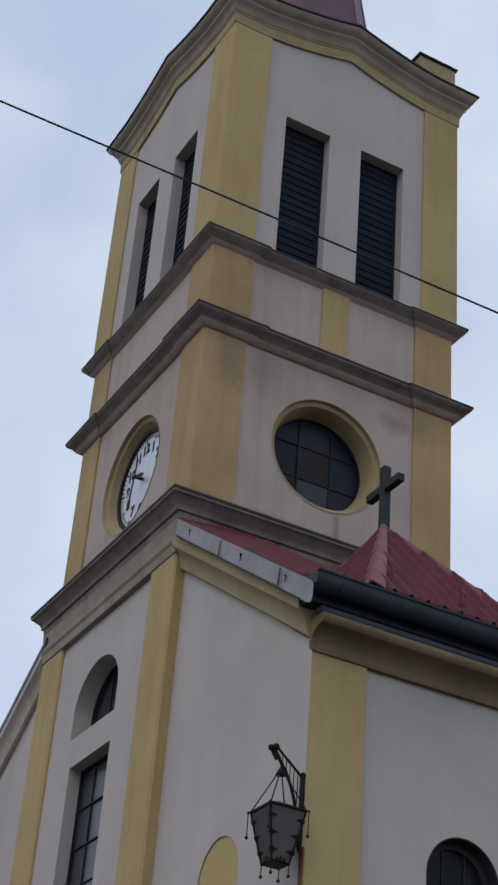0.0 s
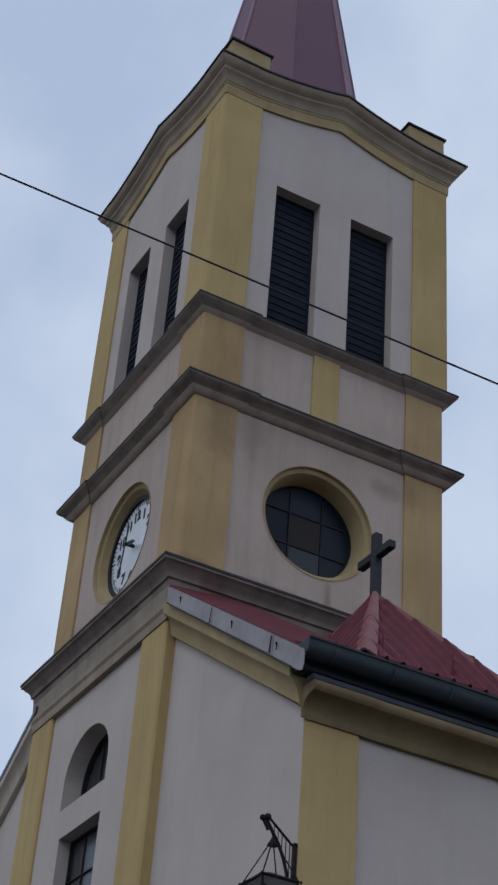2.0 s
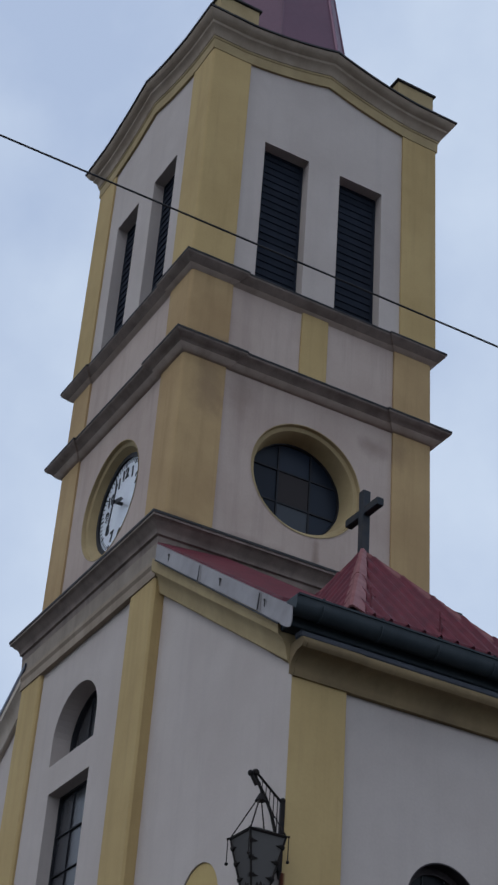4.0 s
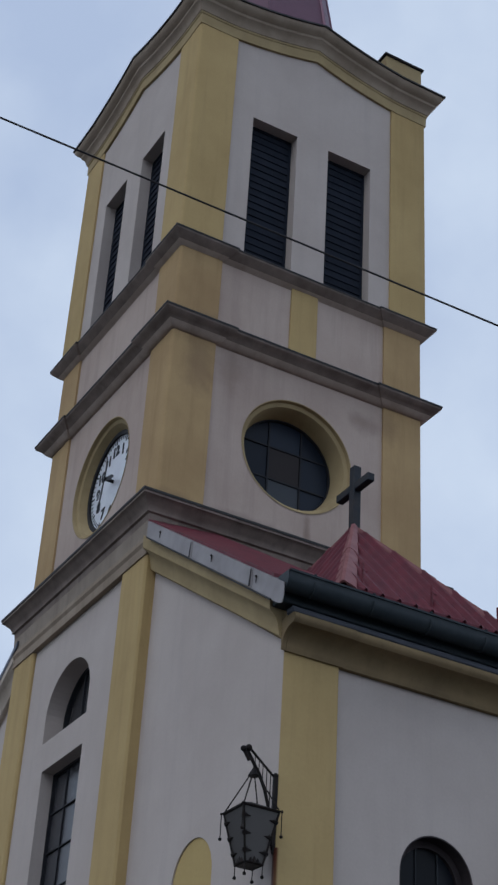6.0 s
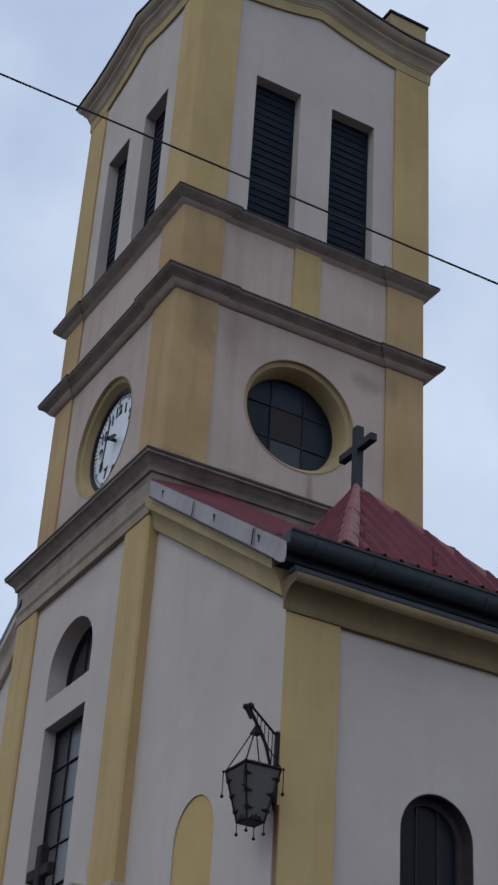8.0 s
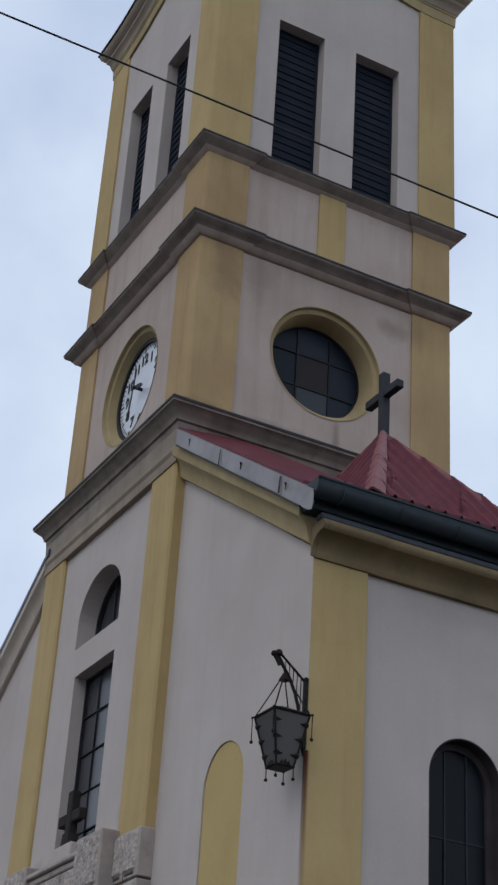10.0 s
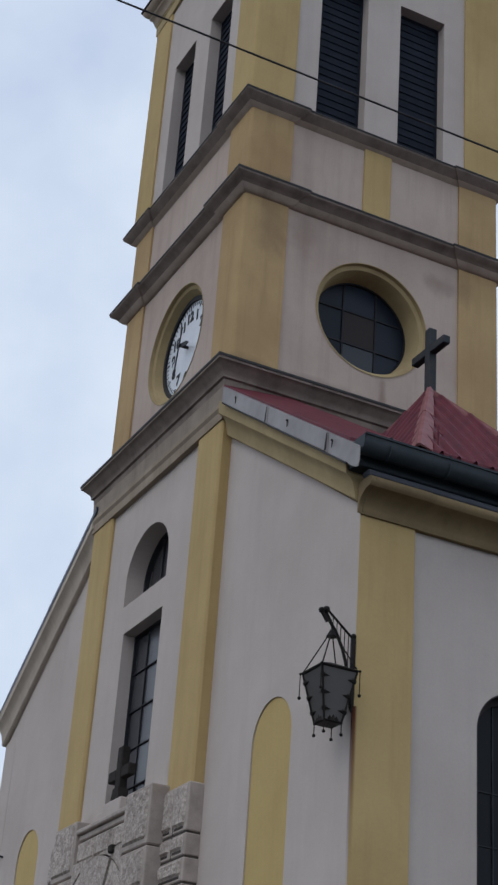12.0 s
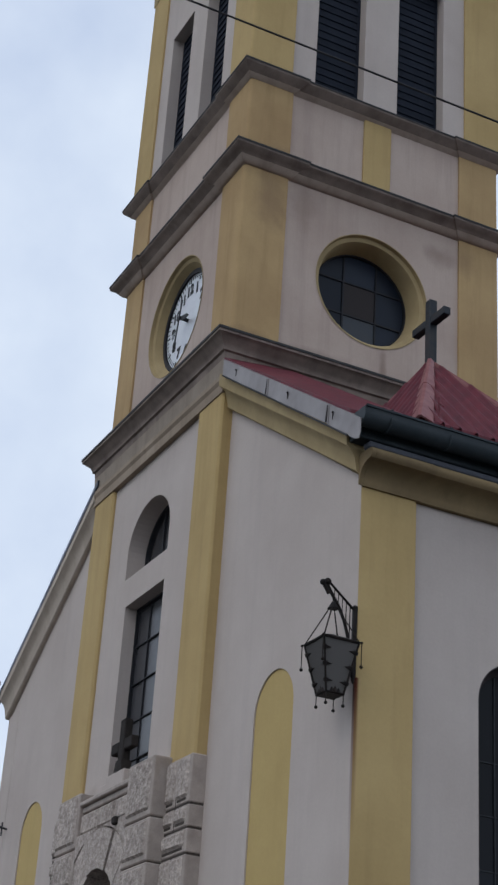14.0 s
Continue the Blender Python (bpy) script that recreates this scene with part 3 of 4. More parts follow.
hand("hour_hand", 106, 0.33, 0.10, 0.03, 0.085)
hand("minute_hand", 193, 0.56, 0.30, 0.015, 0.06)
bm = bmesh.new()
rod(bm, place(-MID, ZK, 0.055), place(-MID, ZK, 0.23), 0.03, n=16)
part("hub", bm, M_INK, clock)

# the tower is a little deeper than it is wide
for ob in [q for q in church.children_recursive if q.type == "MESH" and q.name.split(".")[0] != "numeral"]:
    for v in ob.data.vertices:
        v.co.y *= 1.009

# ---- front of the tower below the main cornice ----
F = -0.035
FW0, FW1 = -MID - 0.71, -MID + 0.71
DOOR = [(-MID - 0.72, 0.0), *reversed(arch(-MID, 0.72, 0.0, 5.16)[2:]), (-MID + 0.72, 0.0)]
part("facade_wall", plate(front(F), [(-W - 0.05, 0.0), *DOOR, (0.05, 0.0), (0.05, 12.3), (-W - 0.05, 12.3)], [rect(FW0, FW1, 6.9, 9.9), arch(-2.355, 0.775, 10.36, 10.76, high=0.88)], 0.45), M_WHITE, church)
PF = -0.10
for s in (0, 1):
    a, b = (-0.70, 0.09) if s == 0 else (-W - 0.09, -W + 0.70)
    boxed("pilaster", M_YELLOW, church, a, b, PF, 0.12, 0.0, 12.2, bevel=0.03)

# tall front window with two lights
GD = 0.19
place = front(F)
fw = part("front_window", plate(lambda u, v, d: place(u, v, d + GD), rect(FW0 - 0.02, FW1 + 0.02, 6.85, 9.93), [rect(FW0 + 0.03, FW1 - 0.03, 6.95, 9.87)], 0.08), M_LEAD, church, "dark leaded tall window")
us = [FW0 + 0.03 + (FW1 - FW0 - 0.06) * i / 3 for i in range(4)]
vs = [6.95 + (9.87 - 6.95) * i / 5 for i in range(6)]
for i in range(3):
    for j in range(5):
        part("pane", prism(rect(us[i] + 0.01, us[i + 1] - 0.01, vs[j] + 0.01, vs[j + 1] - 0.01), place, GD + 0.04 + 0.003 * ((i * 2 + j) % 3), GD + 0.06), M_PALE if (i * 7 + j * 3) % 5 == 0 else M_PANE, fw)
for u in us[1:3]:
    part("glazing_bar", prism(rect(u - 0.009, u + 0.009, 6.95, 9.84), place, GD + 0.02, GD + 0.06), M_LEAD, fw)
for v in vs[1:5]:
    part("glazing_bar", prism(rect(us[0], us[3], v - 0.008, v + 0.008), place, GD + 0.015, GD + 0.06), M_LEAD, fw)
GL = 0.29
lw = part("lunette_window", plate(lambda u, v, d: place(u, v, d + GL), arch(-2.355, 0.79, 10.34, 10.76, high=0.88), [arch(-2.355, 0.73, 10.39, 10.76, high=0.88)], 0.08), M_LEAD, church, "dark leaded lunette window")
for i in range(3):
    u0, u1 = us[i] + 0.01, us[i + 1] - 0.01
    poly = [(u0, 10.42), (u1, 10.42)] + [(u1 + (u0 - u1) * k / 8, 10.77 + 0.9 * math.sqrt(max(0.0, 0.44 - (u1 + (u0 - u1) * k / 8 + MID) ** 2))) for k in range(9)]
    part("pane", prism(poly, place, GL + 0.04 + 0.004 * i, GL + 0.06), M_PANE, lw)
for u in us[1:3]:
    part("glazing_bar", prism(rect(u - 0.012, u + 0.012, 10.42, 11.36), place, GL + 0.02, GL + 0.06), M_LEAD, lw)

# ---- side wings ----
WY = 0.07       # plane of the wing fronts
WX = 3.77       # outer face of the wing, from the tower's corner
SL = 0.66


def mirror(u):
    return -W - u


def wing(flip):
    m = mirror if flip else (lambda u: u)
    fr = lambda y0: (lambda u, v, d: (m(u), y0 + d, v))
    part("wing_wall", plate(fr(WY), [(0.0, 0.0), (WX - 0.006, 0.0), (WX - 0.006, 12.02 - 0.685 * WX), (0.0, 12.02)], [arch(1.87, 0.5, 1.0, 7.14)], 0.4), M_WHITE if flip else M_WHITE_RUST, church)
    part("niche", plate(fr(WY + 0.02), arch(1.87, 0.53, 0.97, 7.14), [], 0.1), M_NICHE, church, "blind round-headed yellow niche")
    # raking mouldings
    top = 0.175 if flip else 0.19
    profile = [(-0.2, -0.31), (-0.01, -0.31), (0.015, -0.29), (0.02, -0.235), (0.03, -0.20), (0.045, -0.125), (0.08, -0.06), (0.125, -0.02), (0.15, 0.0), (0.155, 0.05), (0.155, top), (-0.2, top)]
    bm = bmesh.new()
    rings = [[bm.verts.new(fr(0)(u, 12.28 - (SL + 0.004) * u + up, -out)) for out, up in profile] for u in (0.06, WX + 0.02)]
    for k in range(len(profile)):
        bm.faces.new((rings[0][k - 1], rings[0][k], rings[1][k], rings[1][k - 1]))
    bm.faces.new(rings[0])
    bm.faces.new(rings[1])
    part("raking_moulding", bm, M_VERGE if flip else M_CREAM, church, "pale beige raking moulding" if flip else "stained yellow raking moulding", True)
    # roof slab under the verge
    zt, u0 = (12.495, -0.08) if flip else (12.745, 0.02)
    ve = WX + 0.06
    poly = [(u0, zt - SL * (u0 - 0.02)), (ve, zt - SL * ve), (ve, zt - 0.05 - SL * ve), (u0, zt - 0.05 - SL * (u0 - 0.02))]
    bm = bmesh.new()
    lo = [bm.verts.new(fr(0)(u, v, -0.14)) for u, v in poly]
    hi = [bm.verts.new(fr(0)(u, v + (0.0 if flip else 0.11), 0.95)) for u, v in poly]
    bm.faces.new(lo)
    bm.faces.new(hi)
    for k in range(4):
        bm.faces.new((lo[k - 1], lo[k], hi[k], hi[k - 1]))
    part("verge_roof", bm, M_BLUE if flip else M_RED, church, "blue-grey verge sheet" if flip else "red sheet metal verge roof")
    # zinc verge flashing in overlapping lengths
    cuts = [-0.08 if flip else 0.30, 1.73, 3.4, 4.15]
    for i in range(3):
        a, b = cuts[i], cuts[i + 1] + 0.03
        off = 0.006 * (2 - i) - (0.05 if flip else 0.0)
        t = lambda x: 12.506 - SL * x if flip else 12.73 - 0.67 * x
        h = 0.10 if flip else (0.25, 0.26, 0.29)[i]
        end = [(b, t(b) - h)] if i < 2 or flip else [(b, t(b) - h * 0.62), (b - 0.03, t(b) - h * 0.82), (b - 0.09, t(b - 0.09) - h * 0.98), (b - 0.14, t(b - 0.14) - h)]
        bm = prism([(a, t(a)), (b, t(b))] + end + [(a, t(a) - h)], fr(0), -0.205 - off, -0.195 - off)
        bm2 = prism([(a, t(a) + 0.004), (b, t(b) + 0.004), (b - 0.03, t(b) - 0.008), (a, t(a) - 0.008)], fr(0), -0.2 - off, -0.05)
        me = bpy.data.meshes.new("tmp")
        bm2.to_mesh(me)
        bm2.free()
        bm.from_mesh(me)
        bpy.data.meshes.remove(me)
        part("verge_flashing", bm, M_BLUE if flip else M_ZINC, church, "blue-grey verge flashing" if flip else "pale dented zinc flashing")
    if not flip:
        for x in (0.75, 2.35, 3.55):
            bm = bmesh.new()
            ball(bm, (x, -0.225, 12.65 - 0.67 * x), 0.014)
            rod(bm, (x, -0.219, 12.65 - 0.67 * x), (x - 0.008, -0.219, 12.56 - 0.67 * x), 0.009, 0.004, 6)
            part("flashing_nail", bm, M_IRON, church)
        for x in (1.73, 3.40):
            bm = bmesh.new()
            rod(bm, (x, -0.216, 12.71 - 0.67 * x), (x - 0.025, -0.216, 12.50 - 0.67 * x), 0.007, 0.012, 6)
            part("flashing_seam", bm, M_SHEET, church, "open dark seam")
        bm = bmesh.new()
        rod(bm, (0.3, -0.215, 12.475 - 0.67 * 0.3), (3.9, -0.21, 12.44 - 0.67 * 3.9), 0.012, n=6)
        part("drip_edge", bm, M_SHEET, church, "dark drip edge")
    else:
        e = WX + 0.16
        bm = prism([(e - 0.22, t(e - 0.22) - 0.02), (e, t(e) - 0.02), (e, t(e) + 0.13), (e - 0.1, t(e) + 0.2), (e - 0.2, t(e) + 0.19)], fr(0), -0.24, -0.2)
        part("verge_end_piece", bm, M_ZINC, church, "pale bent sheet end of the verge")


boxed("corner_strip", M_WHITE, church, -W - WX - 0.004, -W - WX + 0.5, WY - 0.009, WY + 0.05, 0.0, 9.5, bevel=0.006, label="flat pale plaster corner strip")
wing(False)
wing(True)

# nave side wall and pilaster
part("side_wall", plate(side(WX - 0.05), rect(0.5, 14.0, 0.0, 9.6), [arch(2.19, 0.50, 4.6, 7.13)], 0.4), M_WHITE, church)
boxed("pilaster", M_RUSTED, church, WX - 0.3, WX, WY + 0.004, 0.81, 0.0, 9.45, bevel=0.008, label="ochre corner pilaster with a rust streak")
boxed("side_wall", M_WHITE, church, -W - WX, -W - WX + 0.3, WY + 0.4, 14, 0.0, 9.6)
boxed("rear_wall", M_WHITE, church, -W - WX, WX - 0.05, 14.0, 14.4, 0.0, 9.6)

# arched side window
place = side(WX - 0.05)
M_FRAME = surface("dark_brown_reveal", (0.05, 0.04, 0.041), (0.068, 0.054, 0.055), 3.0, 0.7)
sw = part("side_window", plate(lambda u, v, d: place(u, v, d + 0.17), arch(2.19, 0.52, 4.58, 7.13), [arch(2.19, 0.405, 4.7, 7.13)], 0.08), M_FRAME, church, "dark arched nave window")
part("window_surround", plate(lambda u, v, d: place(u, v, d + 0.004), arch(2.19, 0.51, 4.6, 7.13), [arch(2.19, 0.485, 4.6, 7.13)], 0.17), M_FRAME, sw, "dark brown painted reveal")
for i in range(3):
    u0, u1 = 2.19 - 0.45 + 0.3 * i + 0.01, 2.19 - 0.45 + 0.3 * (i + 1) - 0.01
    for j in range(4):
        v0, v1 = 4.7 + 0.6 * j + 0.01, 4.7 + 0.6 * (j + 1) - 0.01
        if j < 3:
            poly = rect(u0, u1, v0, v1)
        else:
            poly = [(u0, v0), (u1, v0)] + [(u1 + (u0 - u1) * k / 8, 7.13 + math.sqrt(max(0.0, 0.2027 - (u1 + (u0 - u1) * k / 8 - 2.19) ** 2))) for k in range(9)]
        part("pane", prism(poly, place, 0.21 + 0.003 * ((i + j) % 3), 0.23), M_SIDE_PANE, sw)
for i in (1, 2):
    u = 2.19 - 0.45 + 0.3 * i
    part("glazing_bar", prism(rect(u - 0.007, u + 0.007, 4.7, 7.52), place, 0.195, 0.23), M_LEADLIGHT, sw)
for j in (1, 2, 3):
    v = 4.7 + 0.6 * j
    part("glazing_bar", prism(rect(1.74, 2.64, v - 0.006, v + 0.006), place, 0.2, 0.23), M_LEADLIGHT, sw)

# eaves: cove cornice, fillet and gutter
def run(profile, y0, y1):
    bm = bmesh.new()
    a = [bm.verts.new((x, y0, z)) for x, z in profile]
    b = [bm.verts.new((x, y1, z)) for x, z in profile]
    bm.faces.new(a)
    bm.faces.new(b)
    for i in range(len(a)):
        bm.faces.new((a[i - 1], a[i], b[i], b[i - 1]))
    return bm


def cove(dx, back):
    """Fillet and deep concave cove."""
    arc = [(WX + dx + 0.03 + 0.24 * (1 - math.cos(a)), 9.35 + 0.21 * math.sin(a)) for a in [math.pi / 2 * k / 12 for k in range(13)]]
    return [(back, 9.31), (WX + dx + 0.015, 9.31)] + arc + [(WX + 0.285 + dx, 9.575), (WX + 0.305 + dx, 9.60), (WX + 0.31 + dx, 9.635), (WX + 0.295 + dx, 9.67), (WX + 0.26 + dx, 9.68), (back, 9.68)]


part("eaves_cornice", run(cove(0.012, 3.5), WY + 0.006, 0.84), M_EAVES, church, "coved eaves cornice, ochre darkened for overhang shade", True)
part("eaves_cornice", run(cove(0.012, WX + 0.022), 0.015, WY + 0.002), M_EAVES, church, "coved eaves cornice, ochre darkened for overhang shade", True)
part("eaves_cornice", run(cove(0.0, 3.5), 0.844, 14.0), M_EAVES, church, "coved eaves cornice, ochre darkened for overhang shade", True)
GX, GZ = 4.12, 10.02
prof = [(GX + 0.12 * math.cos(a), GZ - 0.01 + 0.135 * math.sin(a)) for a in [math.pi + math.pi * i / 12 for i in range(13)]]
prof = [(GX - 0.12, GZ + 0.06)] + prof + [(GX + 0.12, GZ + 0.06), (GX + 0.135, GZ + 0.075), (GX + 0.135, GZ + 0.05), (GX + 0.11, GZ + 0.05)]
inner = [(GX + 0.105 * math.cos(a), GZ - 0.01 + 0.12 * math.sin(a)) for a in [2 * math.pi - math.pi * i / 12 for i in range(13)]]
gutter = part("gutter", run(prof + inner + [(GX - 0.105, GZ + 0.06)], -0.17, 14.0), M_GUTTER, church, "dark green metal eaves gutter", True)
for y in (0.15, 0.95, 1.75, 2.55, 3.35, 4.15):
    bm = bmesh.new()
    box(bm, GX - 0.13, GX + 0.14, y, y + 0.03, GZ + 0.077, GZ + 0.09)
    hoop = [(GX + 0.128 * math.cos(a), GZ - 0.01 + 0.143 * math.sin(a)) for a in [math.pi + math.pi * i / 12 for i in range(13)]]
    for (xa, za), (xb, zb) in zip(hoop, hoop[1:]):
        rod(bm, (xa, y + 0.015, za), (xb, y + 0.015, zb), 0.012, n=6)
    part("gutter_strap", bm, M_GUTTER, gutter)
part("end_cap", run([(GX - 0.12, GZ + 0.06)] + [(GX + 0.12 * math.cos(a), GZ - 0.01 + 0.135 * math.sin(a)) for a in [math.pi + math.pi * i / 12 for i in range(13)]] + [(GX + 0.12, GZ + 0.06)], -0.178, -0.171), M_GUTTER, gutter)
boxed("drip_flashing", M_DRIP, church, 3.9, 4.04, 0.0, 14.0, 9.684, 9.77, bevel=0.02, label="blue-grey sheet above the eaves moulding")
boxed("fascia", M_GUTTER, church, 3.77, GX - 0.125, -0.12, 14.0, 9.805, 10.07, label="dark fascia board")

# hipped tile-sheet roof over the side chapel
AP = Vector((2.206, 1.971, 12.235))
E0, EZR = 4.16, 10.13
YA, YB = 0.60, 3.342
XB = AP.x - (E0 - AP.x)


def hip_face(p, q, apex, name):
    """A ribbed triangle of metal tile sheet from the eave p-q to the apex."""
    p, q = Vector(p), Vector(q)
    along = (q - p).normalized()
    length = (q - p).length
    foot = p + along * (apex - p).dot(along)
    upw = (apex - foot)
    hgt = upw.length
    upw.normalize()
    nrm = along.cross(upw).normalized()
    if nrm.z < 0:
        nrm = -nrm
    fa = (apex - p).dot(along)
    bm = bmesh.new()
    nu = int(length / 0.0196)
    cols = []
    for i in range(nu + 1):
        u = length * i / nu
        top = hgt * (u / fa if u <= fa else (length - u) / (length - fa))
        ph = (u % 0.235) / 0.235
        wave = 0.065 * max(0.0, min(1.0, 6.0 * ph, 6.0 * (0.42 - ph)))
        col = []
        k = 0
        v = 0.0
        while v < top:
            v2 = min(top, (k + 1) * 0.35)
            col += [(v, 0.0015), (v2, 0.0)]
            v = v2
            k += 1
        cols.append([(p + along * u + upw * v + nrm * (wave + d)) for v, d in col])
    for a, b in zip(cols, cols[1:]):
        va = [bm.verts.new(c) for c in a]
        vb = [bm.verts.new(c) for c in b]
        n = min(len(va), len(vb))
        for j in range(n - 1):
            bm.faces.new((va[j], vb[j], vb[j + 1], va[j + 1]))
        if len(va) > n:
            for j in range(n - 1, len(va) - 1):
                bm.faces.new((va[j], vb[-1], va[j + 1])) if n else None
        if len(vb) > n:
            for j in range(n - 1, len(vb) - 1):
                bm.faces.new((va[-1], vb[j], vb[j + 1])) if n else None
    bmesh.ops.remove_doubles(bm, verts=bm.verts, dist=0.0005)
    return part(name, bm, M_RED, church, "red profiled metal tile roof")


C = [(E0, YA, EZR), (E0, YB, EZR), (XB, YB, EZR), (XB, YA, EZR)]
sheet = None
for i in range(4):
    s = hip_face(C[i], C[(i + 1) % 4], AP, "chapel_roof")
    sheet = sheet or s
for i in range(4):
    # folded sheet cap, flared at the eave, in two overlapping lengths
    eave, d1, d2 = Vector(C[i]), Vector(C[(i + 1) % 4]) - Vector(C[i]), Vector(C[i - 1]) - Vector(C[i])
    up = (AP - eave).normalized()
    n1, n2 = d1.cross(AP - eave).normalized(), d2.cross(AP - eave).normalized()
    n1, n2 = (n1 if n1.z > 0 else -n1), (n2 if n2.z > 0 else -n2)
    w1, w2 = (d1 - up * d1.dot(up)).normalized(), (d2 - up * d2.dot(up)).normalized()
    lift = (n1 + n2).normalized()
    k0 = 1.0 if i == 0 else 0.5
    for f0, f1, h0, h1, g in ((0.0, 0.56, 0.17 * k0, 0.12 * k0, 0.0), (0.53, 1.0, 0.125 * k0, 0.06 * k0, 0.008)):
        bm = bmesh.new()
        rows = []
        for f, h in ((f0, h0), (f1, h1)):
            p = eave.lerp(AP, f) + lift * (0.07 * k0 + g)
            top = [p + w1 * h - lift * 0.01, p + w1 * 0.025 + lift * 0.02, p + w2 * 0.025 + lift * 0.02, p + w2 * h - lift * 0.01]
            rows.append([bm.verts.new(q) for q in top] + [bm.verts.new(q - lift * 0.03) for q in reversed(top)])
        for k in range(8):
            bm.faces.new((rows[0][k - 1], rows[0][k], rows[1][k], rows[1][k - 1]))
        bm.faces.new(rows[0])
        bm.faces.new(rows[1])
        part("hip_cap", bm, M_REDCAP, sheet, "faded red hip cap")
for y in (1.0, 2.0, 3.0):
    bm = bmesh.new()
    rod(bm, (3.93, y, 10.35), (3.93, y, 10.66), 0.016)
    rod(bm, (3.93, y, 10.6), (4.02, y, 10.5), 0.01)
    part("snow_guard", bm, M_RED, sheet)

boxed("eave_closure", M_RED, sheet, E0 - 0.015, E0 + 0.012, YA + 0.03, YB - 0.03, EZR - 0.03, EZR + 0.055, bevel=0.006)

# nave roof behind
bm = prism([(GX, 10.1), (-MID, 13.3), (-W - GX, 10.1), (-W - GX, 9.95), (GX, 9.95)], lambda u, v, d: (u, d, v), W + 0.3, 14.4)
part("nave_roof", bm, M_RED, church, "red sheet metal nave roof")

# ---- stone portal ----
portal = new("portal")
portal.parent = church


def mx(u, flip):
    return -W - u if flip else u


def stone(x0, x1, y0, y1, z0, z1, parent, mat=None, bevel=0.018):
    """A rock-faced block with a smooth drafted margin on its return."""
    bm = bmesh.new()
    box(bm, min(x0, x1), max(x0, x1), y0, y1, z0, z1, bevel=bevel)
    return part("stone", bm, mat or M_STONE, parent)


def rock(x0, x1, y, z0, z1, parent, depth=0.02):
    """A rough hewn face that swells from its edges."""
    bm = bmesh.new()
    nx, nz = max(4, int((x1 - x0) / 0.03)), max(3, int((z1 - z0) / 0.03))
    g = []
    for j in range(nz + 1):
        row = []
        for i in range(nx + 1):
            x, z = x0 + (x1 - x0) * i / nx, z0 + (z1 - z0) * j / nz
            edge = min(i, nx - i, j, nz - j)
            bulge = 0.0 if edge == 0 else depth + 0.006 * noise.noise((x * 9, y, z * 9)) + 0.009 * noise.noise((x * 33, y + 3, z * 33))
            row.append(bm.verts.new((x, y - max(0.0, bulge), z)))
        g.append(row)
    for j in range(nz):
        for i in range(nx):
            bm.faces.new((g[j][i], g[j][i + 1], g[j + 1][i + 1], g[j + 1][i]))
    back = [bm.verts.new((x, y + 0.03, z)) for x, z in ((x0, z0), (x1, z0), (x1, z1), (x0, z1))]
    bm.faces.new(back)
    return part("rock_face", bm, M_STONE, parent)


JO = 0.008
in_joints = [7.09, 6.29, 5.72, 5.16, 4.56, 3.96, 3.36, 2.76, 2.16, 1.56, 0.96, 0.0]
out_joints = [7.0, 6.36, 6.06, 5.74, 5.1, 4.8, 4.48, 3.9, 3.6, 3.28, 2.7, 2.4, 2.08, 1.5, 1.2, 0.88, 0.0]
for flip in (False, True):
    for a, b in zip(in_joints, in_joints[1:]):
        x0, x1 = sorted((mx(-1.41, flip), mx(-0.59, flip)))
        stone(x0, x1, -0.355, -0.02, b + JO, a - JO, portal, M_SMOOTH)
        # rock face set on the block
        if a > 5:
            rock(x0 + 0.05, x1 - 0.05, -0.353, b + 0.08, a - 0.05, portal, 0.035)
    for i, (a, b) in enumerate(zip(out_joints, out_joints[1:])):
        x0, x1 = sorted((mx(-0.62, flip), mx(0.115, flip)))
        split = i % 3 != 2 and not flip
        xs = (x0, x0 + 0.33, x1) if split else (x0, x1)
        for p, q in zip(xs, xs[1:]):
            stone(p, q - (0.02 if q < x1 else 0.0), -0.14, 0.09, b + JO, a - JO, portal, M_SMOOTH)
            if a > 5:
                rock(p + 0.025, q - 0.05, -0.138, b + 0.085, a - 0.035, portal, 0.035)
                # dark strip stands in for recess shadow and grime under the rock face
                boxed("tooled_groove", M_JOINT_SHADE, portal, p + 0.05, q - 0.09, -0.147, -0.125, b + 0.05, b + 0.083, bevel=0.004)
# joints behind the blocks
boxed("pier_core", M_JOINT_SHADE, portal, -1.38, 0.104, -0.13, 0.085, 0.0, 6.9)
boxed("pier_core", M_JOINT_SHADE, portal, mx(0.104, True), mx(-1.38, True), -0.13, 0.085, 0.0, 6.9)
# lintel cornice and frieze between the piers
boxed("lintel_cornice", M_SMOOTH, portal, -3.30, -1.30, -0.345, 0.0, 6.88, 6.95, bevel=0.015)
boxed("lintel_cornice", M_SMOOTH, portal, -3.30, -1.30, -0.29, 0.0, 6.79, 6.875, bevel=0.015)
for a, b in ((-3.295, -2.62), (-2.61, -1.98), (-1.97, -1.305)):
    stone(a, b, -0.27, 0.0, 6.46, 6.785, portal, M_SMOOTH)
    rock(a + 0.02, b - 0.02, -0.268, 6.48, 6.77, portal, 0.03)
bmw = plate(front(-0.24), [(-3.29, 4.9), (-MID - 0.75, 4.9), *reversed(arch(-MID, 0.75, 4.9, 5.16)[2:]), (-MID + 0.75, 4.9), (-1.31, 4.9), (-1.31, 6.455), (-3.29, 6.455)], [], 0.22)
part("spandrel", bmw, M_STONE, portal)
ring = [(0.73, k) for k in range(25)] + [(1.305, 24 - k) for k in range(25)]
